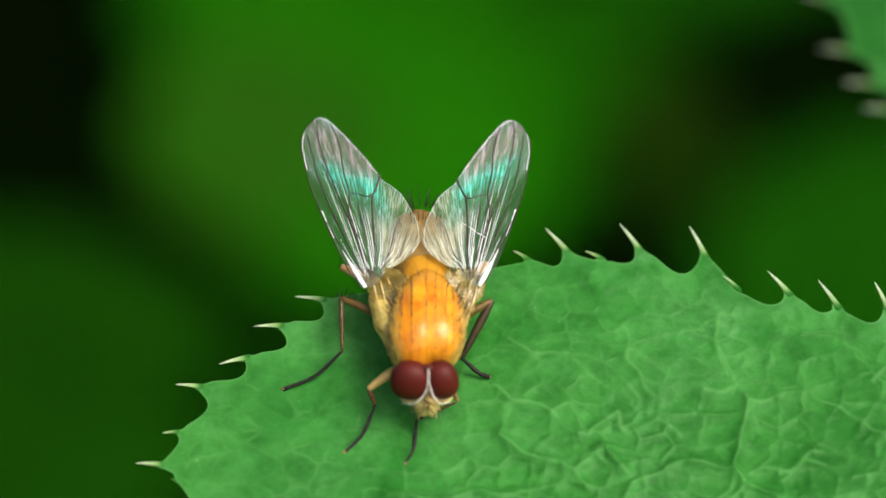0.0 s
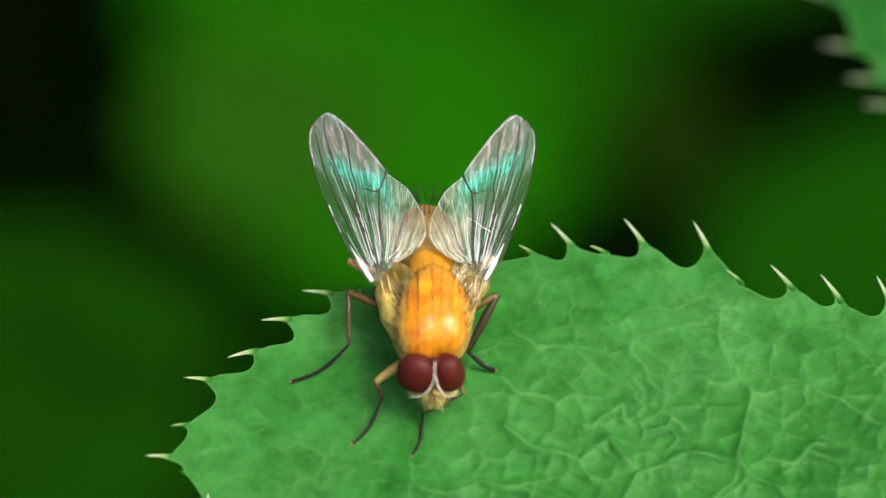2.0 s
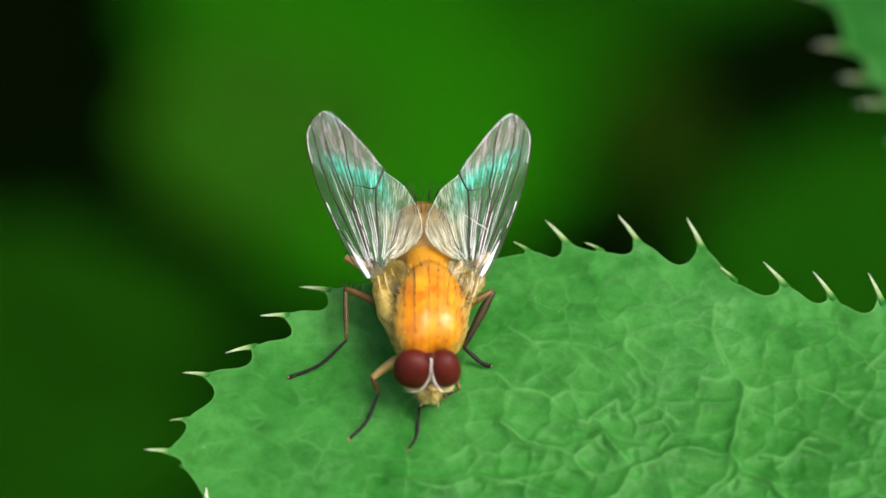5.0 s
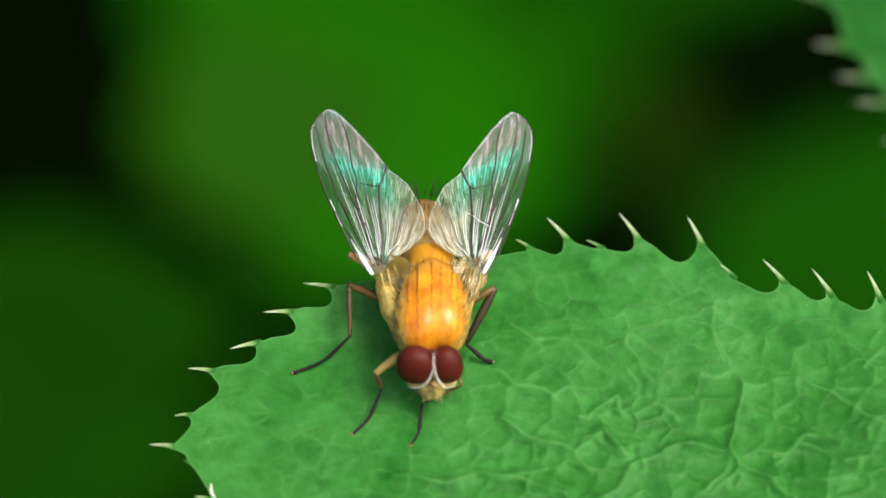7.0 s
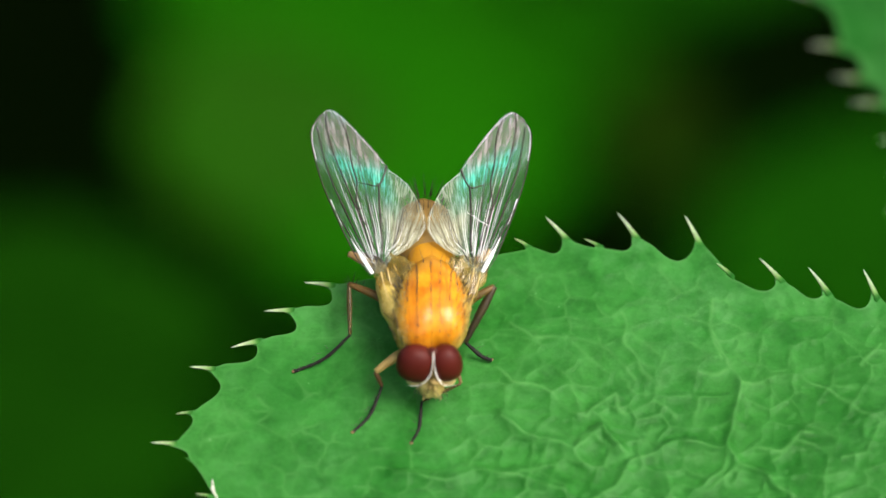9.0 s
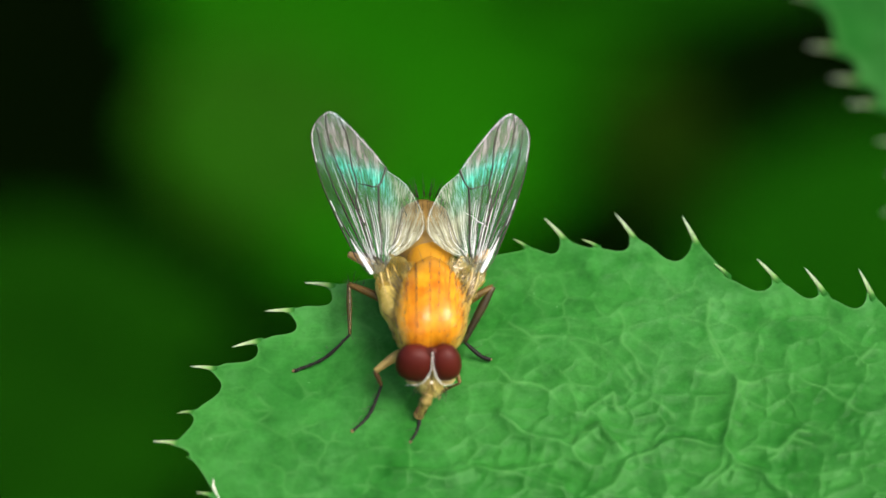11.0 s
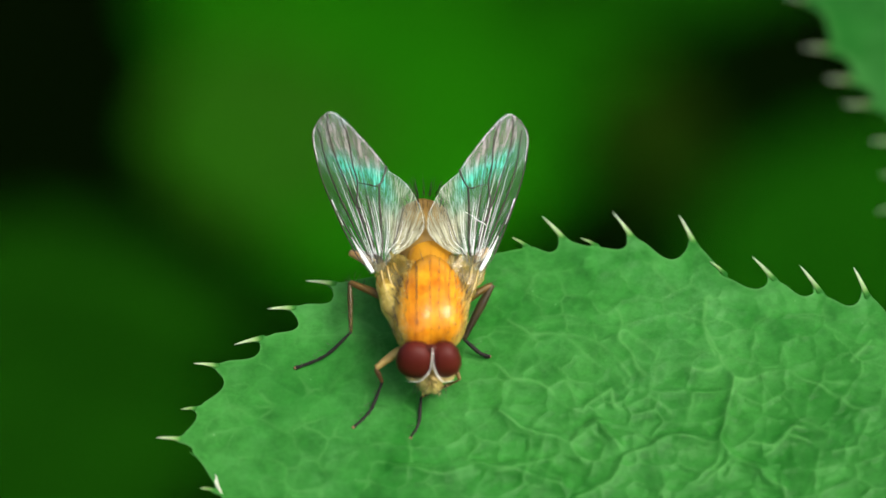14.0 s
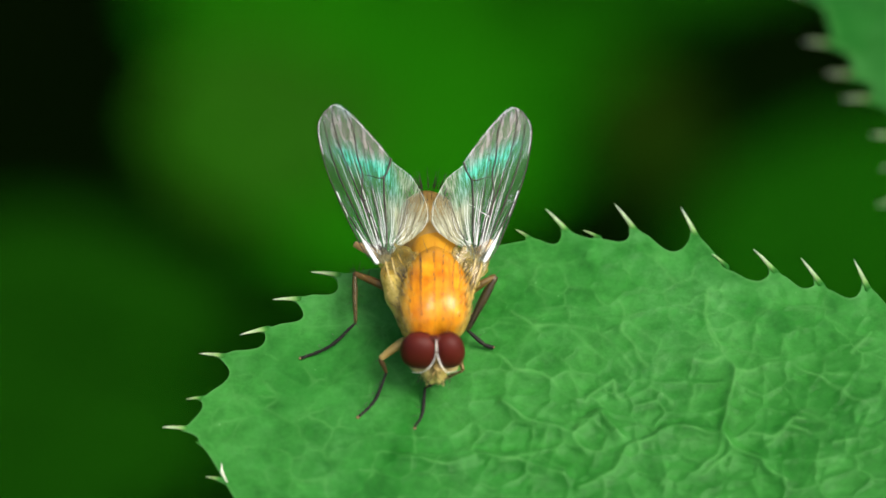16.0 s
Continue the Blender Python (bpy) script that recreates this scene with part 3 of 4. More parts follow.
def build_leaf(plant, seed, origin, start, teeth, end, rib_start, rib_end, label, steps=9.0, pitch=0.12, name="leaf"):
    edge = leaf_margin(start, teeth, end, steps)
    n = len(edge)
    s = np.linspace(0, 1, n)[:, None]
    rib = np.array(rib_start) * (1 - s) + np.array(rib_end) * s
    lower = (rib - (edge - rib) * 0.8)[::-12]
    ring = np.concatenate([edge, lower])
    fine = ring[:, 1].min() if pitch > 0.2 else -8.2
    pts = []
    for step, lo, hi in ((pitch, fine, ring[:, 1].max()), (0.5, ring[:, 1].min(), fine - 0.2)):
        if hi > lo:
            gx, gy = np.meshgrid(np.arange(ring[:, 0].min(), ring[:, 0].max(), step), np.arange(lo, hi, step * 0.866))
            gx = gx + (np.arange(gx.shape[0])[:, None] % 2) * step / 2
            pts.append(np.stack([gx.ravel(), gy.ravel()], 1))
    pts = np.concatenate(pts)
    pts = pts[inside(pts, ring)]
    pts = pts[from_edge(pts, ring) > pitch * 0.55]
    flat = np.concatenate([ring, pts])
    flat, _, faces, *_ = geometry.delaunay_2d_cdt([Vector(q) for q in flat], [], [list(range(len(ring)))], 1, 1e-6)
    p = np.array([tuple(q) for q in flat])
    off = from_edge(p, edge)
    swell = np.clip(off / 0.9, 0, 1) ** 0.7
    h, vein, tone = leaf_height(p[:, 0], p[:, 1], seed, swell)
    # pale rim along the margin
    vein = np.maximum(vein * swell, np.exp(-(off / 0.06) ** 2) * 0.7)
    me = bpy.data.meshes.new(name)
    me.from_pydata((np.column_stack([p, h]) * MM).tolist(), [], faces)
    me.attributes.new("vein", "FLOAT", "POINT").data.foreach_set("value", vein.astype(np.float32))
    me.attributes.new("tone", "FLOAT", "POINT").data.foreach_set("value", tone.astype(np.float32))
    me.materials.append(LEAF)
    me.shade_smooth()
    me.update()
    if sum(me.polygons[i].normal.z for i in range(0, len(me.polygons), 50)) < 0:
        me.flip_normals()
    leaf = new(name, me)
    leaf.parent = plant
    leaf.matrix_basis = origin
    tagged(leaf, label)
    solid = leaf.modifiers.new("thickness", "SOLIDIFY")
    solid.thickness, solid.offset = 0.07 * MM, -1.0
    leaf.modifiers.new("crisp_rim", "EDGE_SPLIT").split_angle = radians(50)
    for bx, by, tx, ty, sag in teeth:
        way = Vector((tx - bx, ty - by + 0.125, 0.12))
        start_at = Vector((bx, by, 0)) + way * 0.10
        way = way * 0.90
        ob = new("spine", build_spine("spine", way.length))
        ob.parent = leaf
        turn = Vector((0, 1, 0)).rotation_difference(way.normalized()).to_matrix().to_4x4()
        ob.matrix_basis = Matrix.Translation(mm(start_at.x, start_at.y, -0.035)) @ turn
    return leaf


MAIN_TEETH = [
    (-7.55, -6.29, -8.20, -6.34, 0.00), (-8.43, -4.77, -8.59, -4.89, 0.06), (-8.70, -4.18, -9.77, -4.27, 0.04), (-8.26, -2.88, -8.90, -3.11, 0.13),
    (-7.45, -1.15, -8.48, -1.20, 0.42), (-5.90, 0.06, -7.03, -0.42, 0.46), (-4.73, 1.27, -5.89, 1.07, 0.52), (-3.32, 2.26, -4.53, 2.24, 0.46),
    (3.41, 3.81, 2.81, 4.06, 0.00), (4.78, 4.01, 3.90, 4.95, 0.34), (5.89, 3.85, 5.25, 4.03, 0.06), (7.21, 4.04, 6.40, 5.14, 0.21),
    (9.37, 3.79, 8.76, 5.02, 0.67), (10.42, 2.66, 9.86, 3.05, 0.00), (12.22, 2.33, 11.36, 3.25, 0.38), (13.83, 1.81, 13.05, 2.88, 0.29),
    (15.48, 1.63, 14.95, 2.82, 0.34), (17.09, 0.69, 16.39, 1.74, 0.32), (18.86, -0.43, 18.17, 0.63, 0.32),
]
SECOND_TEETH = [
    (1.87, -6.62, 0.83, -6.87, 0.15),
    (2.01, -5.25, 0.99, -5.28, 0.14),
    (1.83, -3.88, 0.61, -3.73, 0.14),
    (0.88, -2.05, -0.53, -1.88, 0.14),
    (0.15, -0.85, -1.18, -0.64, 0.14),
    (-0.75, 0.71, -2.08, 0.95, 0.16),
    (-1.69, 3.04, -2.75, 3.37, 0.20),
    (-2.42, 4.86, -3.32, 5.26, 0.20),
]
SECOND_START, SECOND_END = (2.04, -8.24), (-4.01, 6.97)
SECOND_RIB = ((3.47, -9.03), (1.20, 8.36))
SECOND_POSE = pose(0.01559, 0.02165, 0.44498, 20, -20, -8)

LEAF_POSE = pose(0, 0, 0.45, 18, 0, 0)


def build_thistle():
    plant = thing("thistle_plant", pose(0.052, 0.030, 0.0), "green sow thistle with spiny toothed leaves on a stem", "plant")
    inv = plant.matrix_world.inverted()
    bm = bmesh.new()
    top = inv @ SECOND_POSE @ mm(16, 4, 0)
    joint = inv @ LEAF_POSE @ mm(30, -7, 0)
    line = curve([(0, 0, -0.01), (0.003, -0.004, 0.18), tuple(joint + Vector((0.006, 0.004, -0.01))), tuple(top + Vector((0.010, 0.0, 0.03)))], 10)
    tube(bm, line, ((0, 0.0045), (0.7, 0.0032), (1, 0.002)), 12)
    part("stem", bm, STEM, plant, "green ribbed stem")
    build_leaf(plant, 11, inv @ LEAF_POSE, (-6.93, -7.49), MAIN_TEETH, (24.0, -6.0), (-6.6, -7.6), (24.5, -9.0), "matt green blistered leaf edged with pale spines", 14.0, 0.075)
    build_leaf(plant, 47, inv @ SECOND_POSE, SECOND_START, SECOND_TEETH, SECOND_END, SECOND_RIB[0], SECOND_RIB[1], "green spiny leaf behind, seen soft", 7.0, 0.21)
    # a wisp of white silk on the margin
    silk = thing("silk_strand", LEAF_POSE, "white wisp of silk caught on the leaf margin", "silk")
    for pts in (((-7.63, -5.62, 0.03), (-7.59, -5.94, 0.07), (-7.50, -6.21, 0.06), (-7.40, -6.42, 0.03)), ((-7.60, -5.74, 0.04), (-7.63, -6.03, 0.08), (-7.44, -6.37, 0.04))):
        bm = bmesh.new()
        tube(bm, [mm(*q) for q in curve(pts, 6)], ((0, 0.012 * MM), (0.4, 0.020 * MM), (1, 0.008 * MM)), 6)
        part("thread", bm, SILVER, silk)
    for a, b in ((joint, line[20]), (top, line[29])):
        bm = bmesh.new()
        tube(bm, curve([tuple(a - Vector((0.008, 0, 0))), tuple((a + b) / 2 + Vector((0, 0, 0.001))), tuple(b)], 8), ((0, 0.0006), (1, 0.0018)), 8)
        part("leaf_stalk", bm, STEM, plant)


# ---- weeds behind ----
def weed_blade(length, width, cup, seed):
    """An oval leaf along +y with a fold at the midrib, a pointed tip and a shallowly toothed edge."""
    bm = bmesh.new()
    n, w = 44, 5
    rows = []
    for i in range(n + 1):
        t = i / n
        half = width / 2 * math.sin(math.pi * min(0.985, 0.02 + t) ** 0.85) ** 0.8
        rows.append([])
        for k in range(-w, w + 1):
            q = k / w
            tooth = 1.0 + (0.05 * ((i % 3) - 1) if abs(k) == w else 0.0)
            z = cup * width * (abs(q) ** 1.5 - 0.25) - 0.12 * length * t * t + 0.03 * width * noise.noise(Vector((t * 5, q * 3, seed)))
            rows[-1].append(bm.verts.new((half * q * tooth, length * t, z)))
    for a, b in zip(rows, rows[1:]):
        for k in range(2 * w):
            bm.faces.new((a[k], a[k + 1], b[k + 1], b[k]))
    bmesh.ops.solidify(bm, geom=bm.faces[:], thickness=0.0002)
    return bm


def build_weed(root, label, leaves):
    """leaves: centre of the blade, length, width, turn and lean in degrees, material."""
    plant = thing("weed", pose(*root), label, "plant", group="weeds behind the leaf")
    top = max(c[2] for c, *_ in leaves)
    bm = bmesh.new()
    stem = curve([(0, 0, -0.01), (0.004, 0.004, top * 0.4), (0.0, 0.008, top * 0.9)], 10)
    tube(bm, stem, ((0, 0.002), (1, 0.0007)), 8)
    part("stem", bm, WEED_SHADE_DARK, plant)
    for i, (c, length, width, spin, lean, mat) in enumerate(leaves):
        at = Matrix.Translation(Vector(c) - Vector(root)) @ pose(0, 0, 0, 25, lean, 0) @ pose(0, 0, 0, 0, 0, spin) @ Matrix.Translation((0, -length / 2, 0.03 * length))
        ob = part("leaf", weed_blade(length, width, 0.08, i + root[0] * 50), mat, plant)
        ob.matrix_basis = at
        foot = at.translation
        near = min(stem, key=lambda p: abs(p.z - foot.z * 0.9))
        bm = bmesh.new()
        tube(bm, curve([tuple(near), tuple((near + foot) / 2 + Vector((0, 0, -0.004))), tuple(foot), tuple(at @ Vector((0, length * 0.15, -0.002 * length - 0.0004)))], 6), ((0, 0.0006), (1, 0.0003)), 6)
        part("leaf_stalk", bm, WEED_SHADE_DARK, plant)


def build_weeds():
    build_weed((-0.003, 0.158, 0.000), "broad smooth-leaved green weed, out of focus", [
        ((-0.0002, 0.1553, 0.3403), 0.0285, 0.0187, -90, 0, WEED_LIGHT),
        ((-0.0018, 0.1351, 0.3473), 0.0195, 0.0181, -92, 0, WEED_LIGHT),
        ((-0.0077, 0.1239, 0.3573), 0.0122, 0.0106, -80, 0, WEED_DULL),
    ])
    build_weed((0.015, 0.162, 0.000), "green weed with mid-green oval leaves, out of focus", [
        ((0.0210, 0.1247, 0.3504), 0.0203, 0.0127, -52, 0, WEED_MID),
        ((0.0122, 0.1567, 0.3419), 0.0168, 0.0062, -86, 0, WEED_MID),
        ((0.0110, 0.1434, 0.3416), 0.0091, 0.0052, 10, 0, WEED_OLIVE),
    ])
    build_weed((-0.013, 0.137, 0.000), "low green weed, coloured dark for shade, out of focus", [
        ((-0.0165, 0.1064, 0.3597), 0.0180, 0.0126, -80, 0, WEED_SHADE_DARK),
        ((-0.0165, 0.0953, 0.3620), 0.0162, 0.0118, -80, 0, WEED_SHADE_DARK),
        ((-0.0061, 0.1485, 0.3166), 0.0142, 0.0114, 60, 0, WEED_SHADE_DARK),
    ])


# ---- the fly ----
def build_wing(fly, side, root, tip, lift):
    """A membrane with lengthwise folds and raised veins, in its own space along +x; side -1 or 1 tells where its hind edge lies."""
    root, tip = Vector(root), Vector(tip)
    length = (tip - root).length
    k = length / 7.09
    front = ((0, -.28), (.4, -.42), (1, -.57), (2.5, -.77), (4.5, -.91), (6, -.84), (6.6, -.64), (6.9, -.38), (7.02, -.16), (7.09, .05))
    hind = ((0, .2), (.44, .60), (.60, 1.22), (.84, 1.70), (1.22, 2.08), (1.62, 2.18), (2.04, 2.19), (3.28, 1.92), (3.9, 1.52), (4.13, 1.41), (4.35, 1.39), (5.4, 1.01), (6.35, .62), (6.85, .34), (7.02, .2), (7.09, .05))

    def height(a, b):
        fan = math.atan2(b - 0.05, a + 0.9)
        fold = math.sin(fan * 44.0 + 0.6) * 0.032 * min(1, a / 0.6) * min(1, max(0.35, 1.7 - b)) * max(0.25, 1 - a / 8.0)
        return fold + 0.05 * b - 0.10 * max(0, -b - 0.35) + 0.02 * math.sin(a * 1.1)

    def at(a, b, up=0.0):
        return mm(a * k, side * b * k, height(a, b) * k + up)

    x = (tip - root).normalized()
    z = Vector((side * 0.05, 0, 1))
    y = z.cross(x).normalized()
    z = x.cross(y)
    base = Matrix((( x.x, y.x, z.x), (x.y, y.y, z.y), (x.z, y.z, z.z))).to_4x4()
    m = Matrix.Translation(mm(*root) + Vector((0, 0, lift * MM))) @ base
    bm = bmesh.new()
    na, nb = 110, 70
    rows = []
    for i in range(na + 1):
        a = 7.09 * (i / na) ** 0.96
        lo, hi = np.interp(a, *zip(*front)), np.interp(a, *zip(*hind))
        rows.append([bm.verts.new(at(a, lo + (hi - lo) * j / nb)) for j in range(nb + 1)])
    for p, q in zip(rows, rows[1:]):
        for j in range(nb):
            bm.faces.new((p[j], q[j], q[j + 1], p[j + 1]) if side > 0 else (p[j], p[j + 1], q[j + 1], q[j]))
    wing = part("wing", bm, WING, fly, "clear veined wing, its teal and pink sheen coloured in")
    wing.matrix_basis = m
    wing.data.attributes.new("hind", "FLOAT", "POINT").data.foreach_set("value", [v.co.y * side * 1000 for v in wing.data.vertices])
    wing.data.attributes.new("fan", "FLOAT", "POINT").data.foreach_set("value", [math.atan2(v.co.y * side * 1000 - 0.05, v.co.x * 1000 + 0.9) for v in wing.data.vertices])

    def vein(points, r0, r1, mat=VEIN):
        bm = bmesh.new()
        flat = curve([(a, b, 0) for a, b in points], 10)
        tube(bm, [at(p.x, p.y, 0.008 * MM) for p in flat], ((0, (r0 if mat is PALE_GLINT else r0 * 0.45) * MM), (0.35, r0 * 0.9 * MM), (1, r1 * MM)), 6)
        part("vein", bm, mat, wing)

    vein([(.02, -.28), (.4, -.42), (1, -.57), (2.5, -.77), (4.5, -.91), (6, -.83), (6.6, -.62), (7.0, -.13)], .024, .020)
    vein([(.2, -.12), (1.2, -.40), (3.0, -.76)], .030, .020)
    vein([(.2, -.05), (2.2, -.36), (4.6, -.58), (6.5, -.5)], .028, .018)
    vein([(.3, .12), (1.73, .13), (2.81, -.03), (3.87, -.11), (5.08, -.20), (6.27, -.19), (7.06, -.02)], .030, .024)
    vein([(.3, .08), (1.08, .03), (2.82, .0), (3.86, .26), (4.60, .28), (5.80, .43), (6.66, .38)], .032, .022)
    vein([(.3, .20), (1.0, .41), (2.70, .77), (3.52, .97)], .034, .034)
    vein([(3.86, .26), (3.70, .57), (3.52, .78), (3.54, .99), (3.83, 1.23), (4.19, 1.43)], .026, .040)
    vein([(2.90, -.05), (2.72, .10)], .034, .034)
    vein([(.3, .32), (1.3, 1.05), (2.3, 1.55)], .026, .010)
    vein([(4.1, .37), (5.2, .66), (6.2, .63)], .010, .006)
    # Fine white tubes imitate light glinting along the folds.
    for lo, hi, end in ((.02, .04, 2.6), (.2, .46, 3.2), (.28, .62, 3.1), (.3, .95, 2.5), (.34, 1.28, 2.0), (.36, 1.5, 1.5), (-.1, -.50, 2.2), (-.02, -.22, 3.6), (.1, .18, 3.0), (.24, .54, 2.9), (.32, 1.1, 2.6), (.35, 1.4, 1.8), (.05, .10, 4.6), (.0, -.10, 4.4), (-.06, -.36, 5.0), (.38, 1.66, 1.25), (.2, .34, 2.4)):
        u = 0.5 + 0.5 * math.sin(57.0 * end + 31.0 * hi)
        vein([(.35 + .4 * u, lo + (hi - lo) * (.12 + .12 * u)), (end * .6, lo + (hi - lo) * .65 + .04 * (u - .5)), (end, hi)], .006 + .011 * u, .003, PALE_GLINT)
    for lo, hi, end in ((.06, .16, 3.4), (.16, .40, 3.3), (.22, .50, 3.3), (.3, .78, 2.8), (.33, 1.18, 2.3), (.36, 1.45, 1.9), (-.06, -.44, 3.2), (.02, .02, 4.4), (.1, .62, 5.6), (.1, .18, 6.2), (-.02, -.30, 6.2), (.37, 1.58, 1.4)):
        vein([(.95, lo + (hi - lo) * .30), (end * .6, lo + (hi - lo) * .68), (end, hi)], .013, .008)
    vein([(5.2, -.86), (6, -.80), (6.6, -.60), (6.95, -.18), (7.03, .05), (6.92, .20), (6.6, .42), (6.2, .62)], .010, .010, PALE_GLINT)
    vein([(4.3, 1.35), (5.0, 1.10), (5.6, .87), (6.2, .64)], .006, .010, PALE_GLINT)
    vein([(4.0, 1.42), (3.3, 1.86), (2.1, 2.12), (1.25, 2.00), (.84, 1.66)], .004, .006, PALE_GLINT)
    # Glint at the front edge and, on the right wing, across, as white tubes.
    vein([(2.3, -.69), (2.9, -.75), (3.5, -.80)], .010, .022, PALE_GLINT)
    if side > 0:
        vein([(2.42, .86), (2.22, .42), (2.03, .0)], .010, .024, PALE_GLINT)
    # broad pale fold at the base of the front edge, its shine coloured white
    bm = bmesh.new()
    tube(bm, [at(a, b, 0.012 * MM) for a, b in ((.05, -.18), (.4, -.27), (.8, -.36), (1.2, -.44), (1.7, -.54))], ((0, .06 * MM), (.4, .09 * MM), (.7, .05 * MM), (1, .01 * MM)), 8, 0.2)
    part("fold", bm, PALE_GLINT, wing, "white shining fold at the front edge")
    return wing


def build_leg(fly, points, mats, radii, label, hairs, rng):
    """coxa, knee, end of the shin, foot, in millimetres; the last span is the jointed foot."""
    names = ("thigh", "shin", "foot")
    p = [Vector(q) for q in points]
    leg = None
    for i, name in enumerate(names):
        bm = bmesh.new()
        a, b = p[i], p[i + 1]
        if name == "foot":
            mid = (a + b) / 2 + Vector((0.10, -0.13, -0.12))
            line = [mm(*q) for q in curve([tuple(a), tuple(mid), tuple(b)], 10)]
            # five short joints, each a little swollen at its end
            rows = []
            for j in range(5):
                s0, s1 = (0, .46, .64, .78, .89)[j], (.46, .64, .78, .89, 1.0)[j]
                rows += [(s0 + 0.005, radii[i] * 0.72 * MM), (s1 - 0.01, radii[i] * 1.05 * MM)]
            tube(bm, line, tuple(rows), 8)
        else:
            mid = (a + b) / 2 + Vector((0, 0, 0.08 if name == "thigh" else 0.02))
            line = [mm(*q) for q in curve([tuple(a), tuple(mid), tuple(b)], 8)]
            tube(bm, line, ((0, radii[i] * 0.75 * MM), (0.35, radii[i] * 1.15 * MM), (0.9, radii[i] * 0.75 * MM), (1, radii[i] * 0.6 * MM)), 10)
        if leg is None:
            leg = part("leg", bm, mats[i], fly, label)
        else:
            part(name, bm, mats[i], leg)
        bm = bmesh.new()
        along = (b - a).normalized()
        for h in range(hairs[i]):
            s = 0.15 + 0.85 * rng.random()
            out = Vector((rng.uniform(-1, 1), rng.uniform(-1, 1), rng.uniform(-0.4, 1))).normalized()
            hair(bm, a.lerp(b, s) + Vector((0, 0, 0.05)), out * 0.8 + along * 0.7, rng.uniform(0.16, 0.42), 0.011, 0.05)
        if hairs[i]:
            part("bristles", bm, BRISTLE, leg)
        else:
            bm.free()
    bm = bmesh.new()
    blob(bm, tuple(p[3] + Vector((0, 0, 0.035))), (0.06, 0.06, 0.04), rings=6, turns=10)
    part("foot_pad", bm, PAD, leg)
    return leg


def build_fly():
    rng = random.Random(5)
    fly = thing("fly", LEAF_POSE, "orange fly with dark red eyes resting on a spiny green leaf", "fly")
    c, r = Vector((-0.05, 0.28, 2.0)), Vector((1.29, 1.86, 1.22))

    def chest(d):
        # blunt and broad towards the neck, tapering to the rear, with a shallow cross groove
        p = 2.0 + 0.8 * min(1.0, max(0.0, 0.35 - d.y) / 0.8) ** 1.5
        f = (abs(d.x) ** p + abs(d.y) ** p + abs(d.z) ** p) ** (-1 / p)
        f *= 1 - 0.05 * max(0, -d.y) ** 2 - 0.16 * abs(d.x) * max(0, d.y)
        f *= 1 + (0.28 if d.x < 0 else 0.02) * abs(d.x) * max(0, -d.y)
        return f * (1 - 0.022 * math.exp(-((d.y - 0.18) / 0.05) ** 2) * max(0, d.z))

    bm = bmesh.new()
    blob(bm, c, r, (0, 0, 1), 48, 64, chest)
    thorax = part("thorax", bm, THORAX, fly, "glossy orange thorax with dark lines")
    bm = bmesh.new()
    blob(bm, (-0.10, 1.90, 2.10), (0.82, 1.12, 0.50), (-8, 0, 2), 28, 36)
    part("scutellum", bm, THORAX, fly, "orange shield at the back of the thorax")
    bm = bmesh.new()
    blob(bm, (-0.28, 3.15, 1.62), (1.12, 1.75, 0.82), (-6, 0, 4), 32, 40, lambda d: 1 - 0.02 * math.cos(d.y * 14))
    abdomen = part("abdomen", bm, ABDOMEN, fly, "amber segmented abdomen")
    bm = bmesh.new()
    for k in range(46):
        a = rng.uniform(-1.1, 1.1)
        y = rng.uniform(0.3, 1.0)
        root = Vector((-0.28 + 1.0 * math.sin(a) * math.sqrt(1 - (y * 0.93) ** 2), 3.15 + 1.7 * y, 1.60 + 0.8 * math.cos(a) * math.sqrt(1 - (y * 0.93) ** 2)))
        hair(bm, root, (0.5 * math.sin(a), 0.75, 0.75), rng.uniform(0.5, 0.85), 0.016, 0.05)
    part("bristles", bm, BRISTLE, abdomen, "black bristles on the tip of the abdomen")

    # rows of dark bristles lying back on the thorax
    def on_chest(x, y):
        u, v = (x - c.x) / r.x, (y - c.y) / r.y
        d = Vector((u, v, math.sqrt(max(0.02, 1 - u * u - v * v)))).normalized()
        return c + Vector([d[j] * r[j] * chest(d) for j in range(3)])

    bm = bmesh.new()
    for x, ys, size in ((-0.58, 12, 0.36), (0.62, 11, 0.34), (-0.10, 11, 0.26), (0.24, 7, 0.26), (-0.92, 8, 0.36), (0.82, 8, 0.36), (-1.18, 6, 0.38), (1.06, 6, 0.38)):
        for k in range(ys):
            y = -1.25 + 2.85 * (k + rng.uniform(-0.2, 0.2)) / ys
            sx = x * (0.82 + 0.10 * (y + 1)) + rng.uniform(-0.03, 0.03)
            q, ahead = on_chest(sx, y), on_chest(sx * 1.02 + rng.uniform(-0.03, 0.03), y + 0.30)
            hair(bm, q, (ahead - q).normalized() + (q - c).normalized() * 0.10, size * rng.uniform(0.8, 1.25), 0.020, 0.06)
    for k in range(46):
        x, y = rng.uniform(-0.95, 0.85), rng.uniform(-1.40, 0.2)
        q = on_chest(x, y)
        hair(bm, q, (on_chest(x * 1.03, y + 0.2) - q).normalized() + (q - c).normalized() * 0.15, rng.uniform(0.10, 0.22), 0.011, 0.05, 4)
    for k in range(16):
        a = rng.choice((-1, 1)) * rng.uniform(0.75, 1.7)
        y = rng.uniform(-0.9, 0.9)
        d = Vector((math.sin(a) * math.sqrt(1 - y * y), y, math.cos(a) * math.sqrt(1 - y * y)))
        q = c + Vector([d[j] * r[j] * chest(d) for j in range(3)])
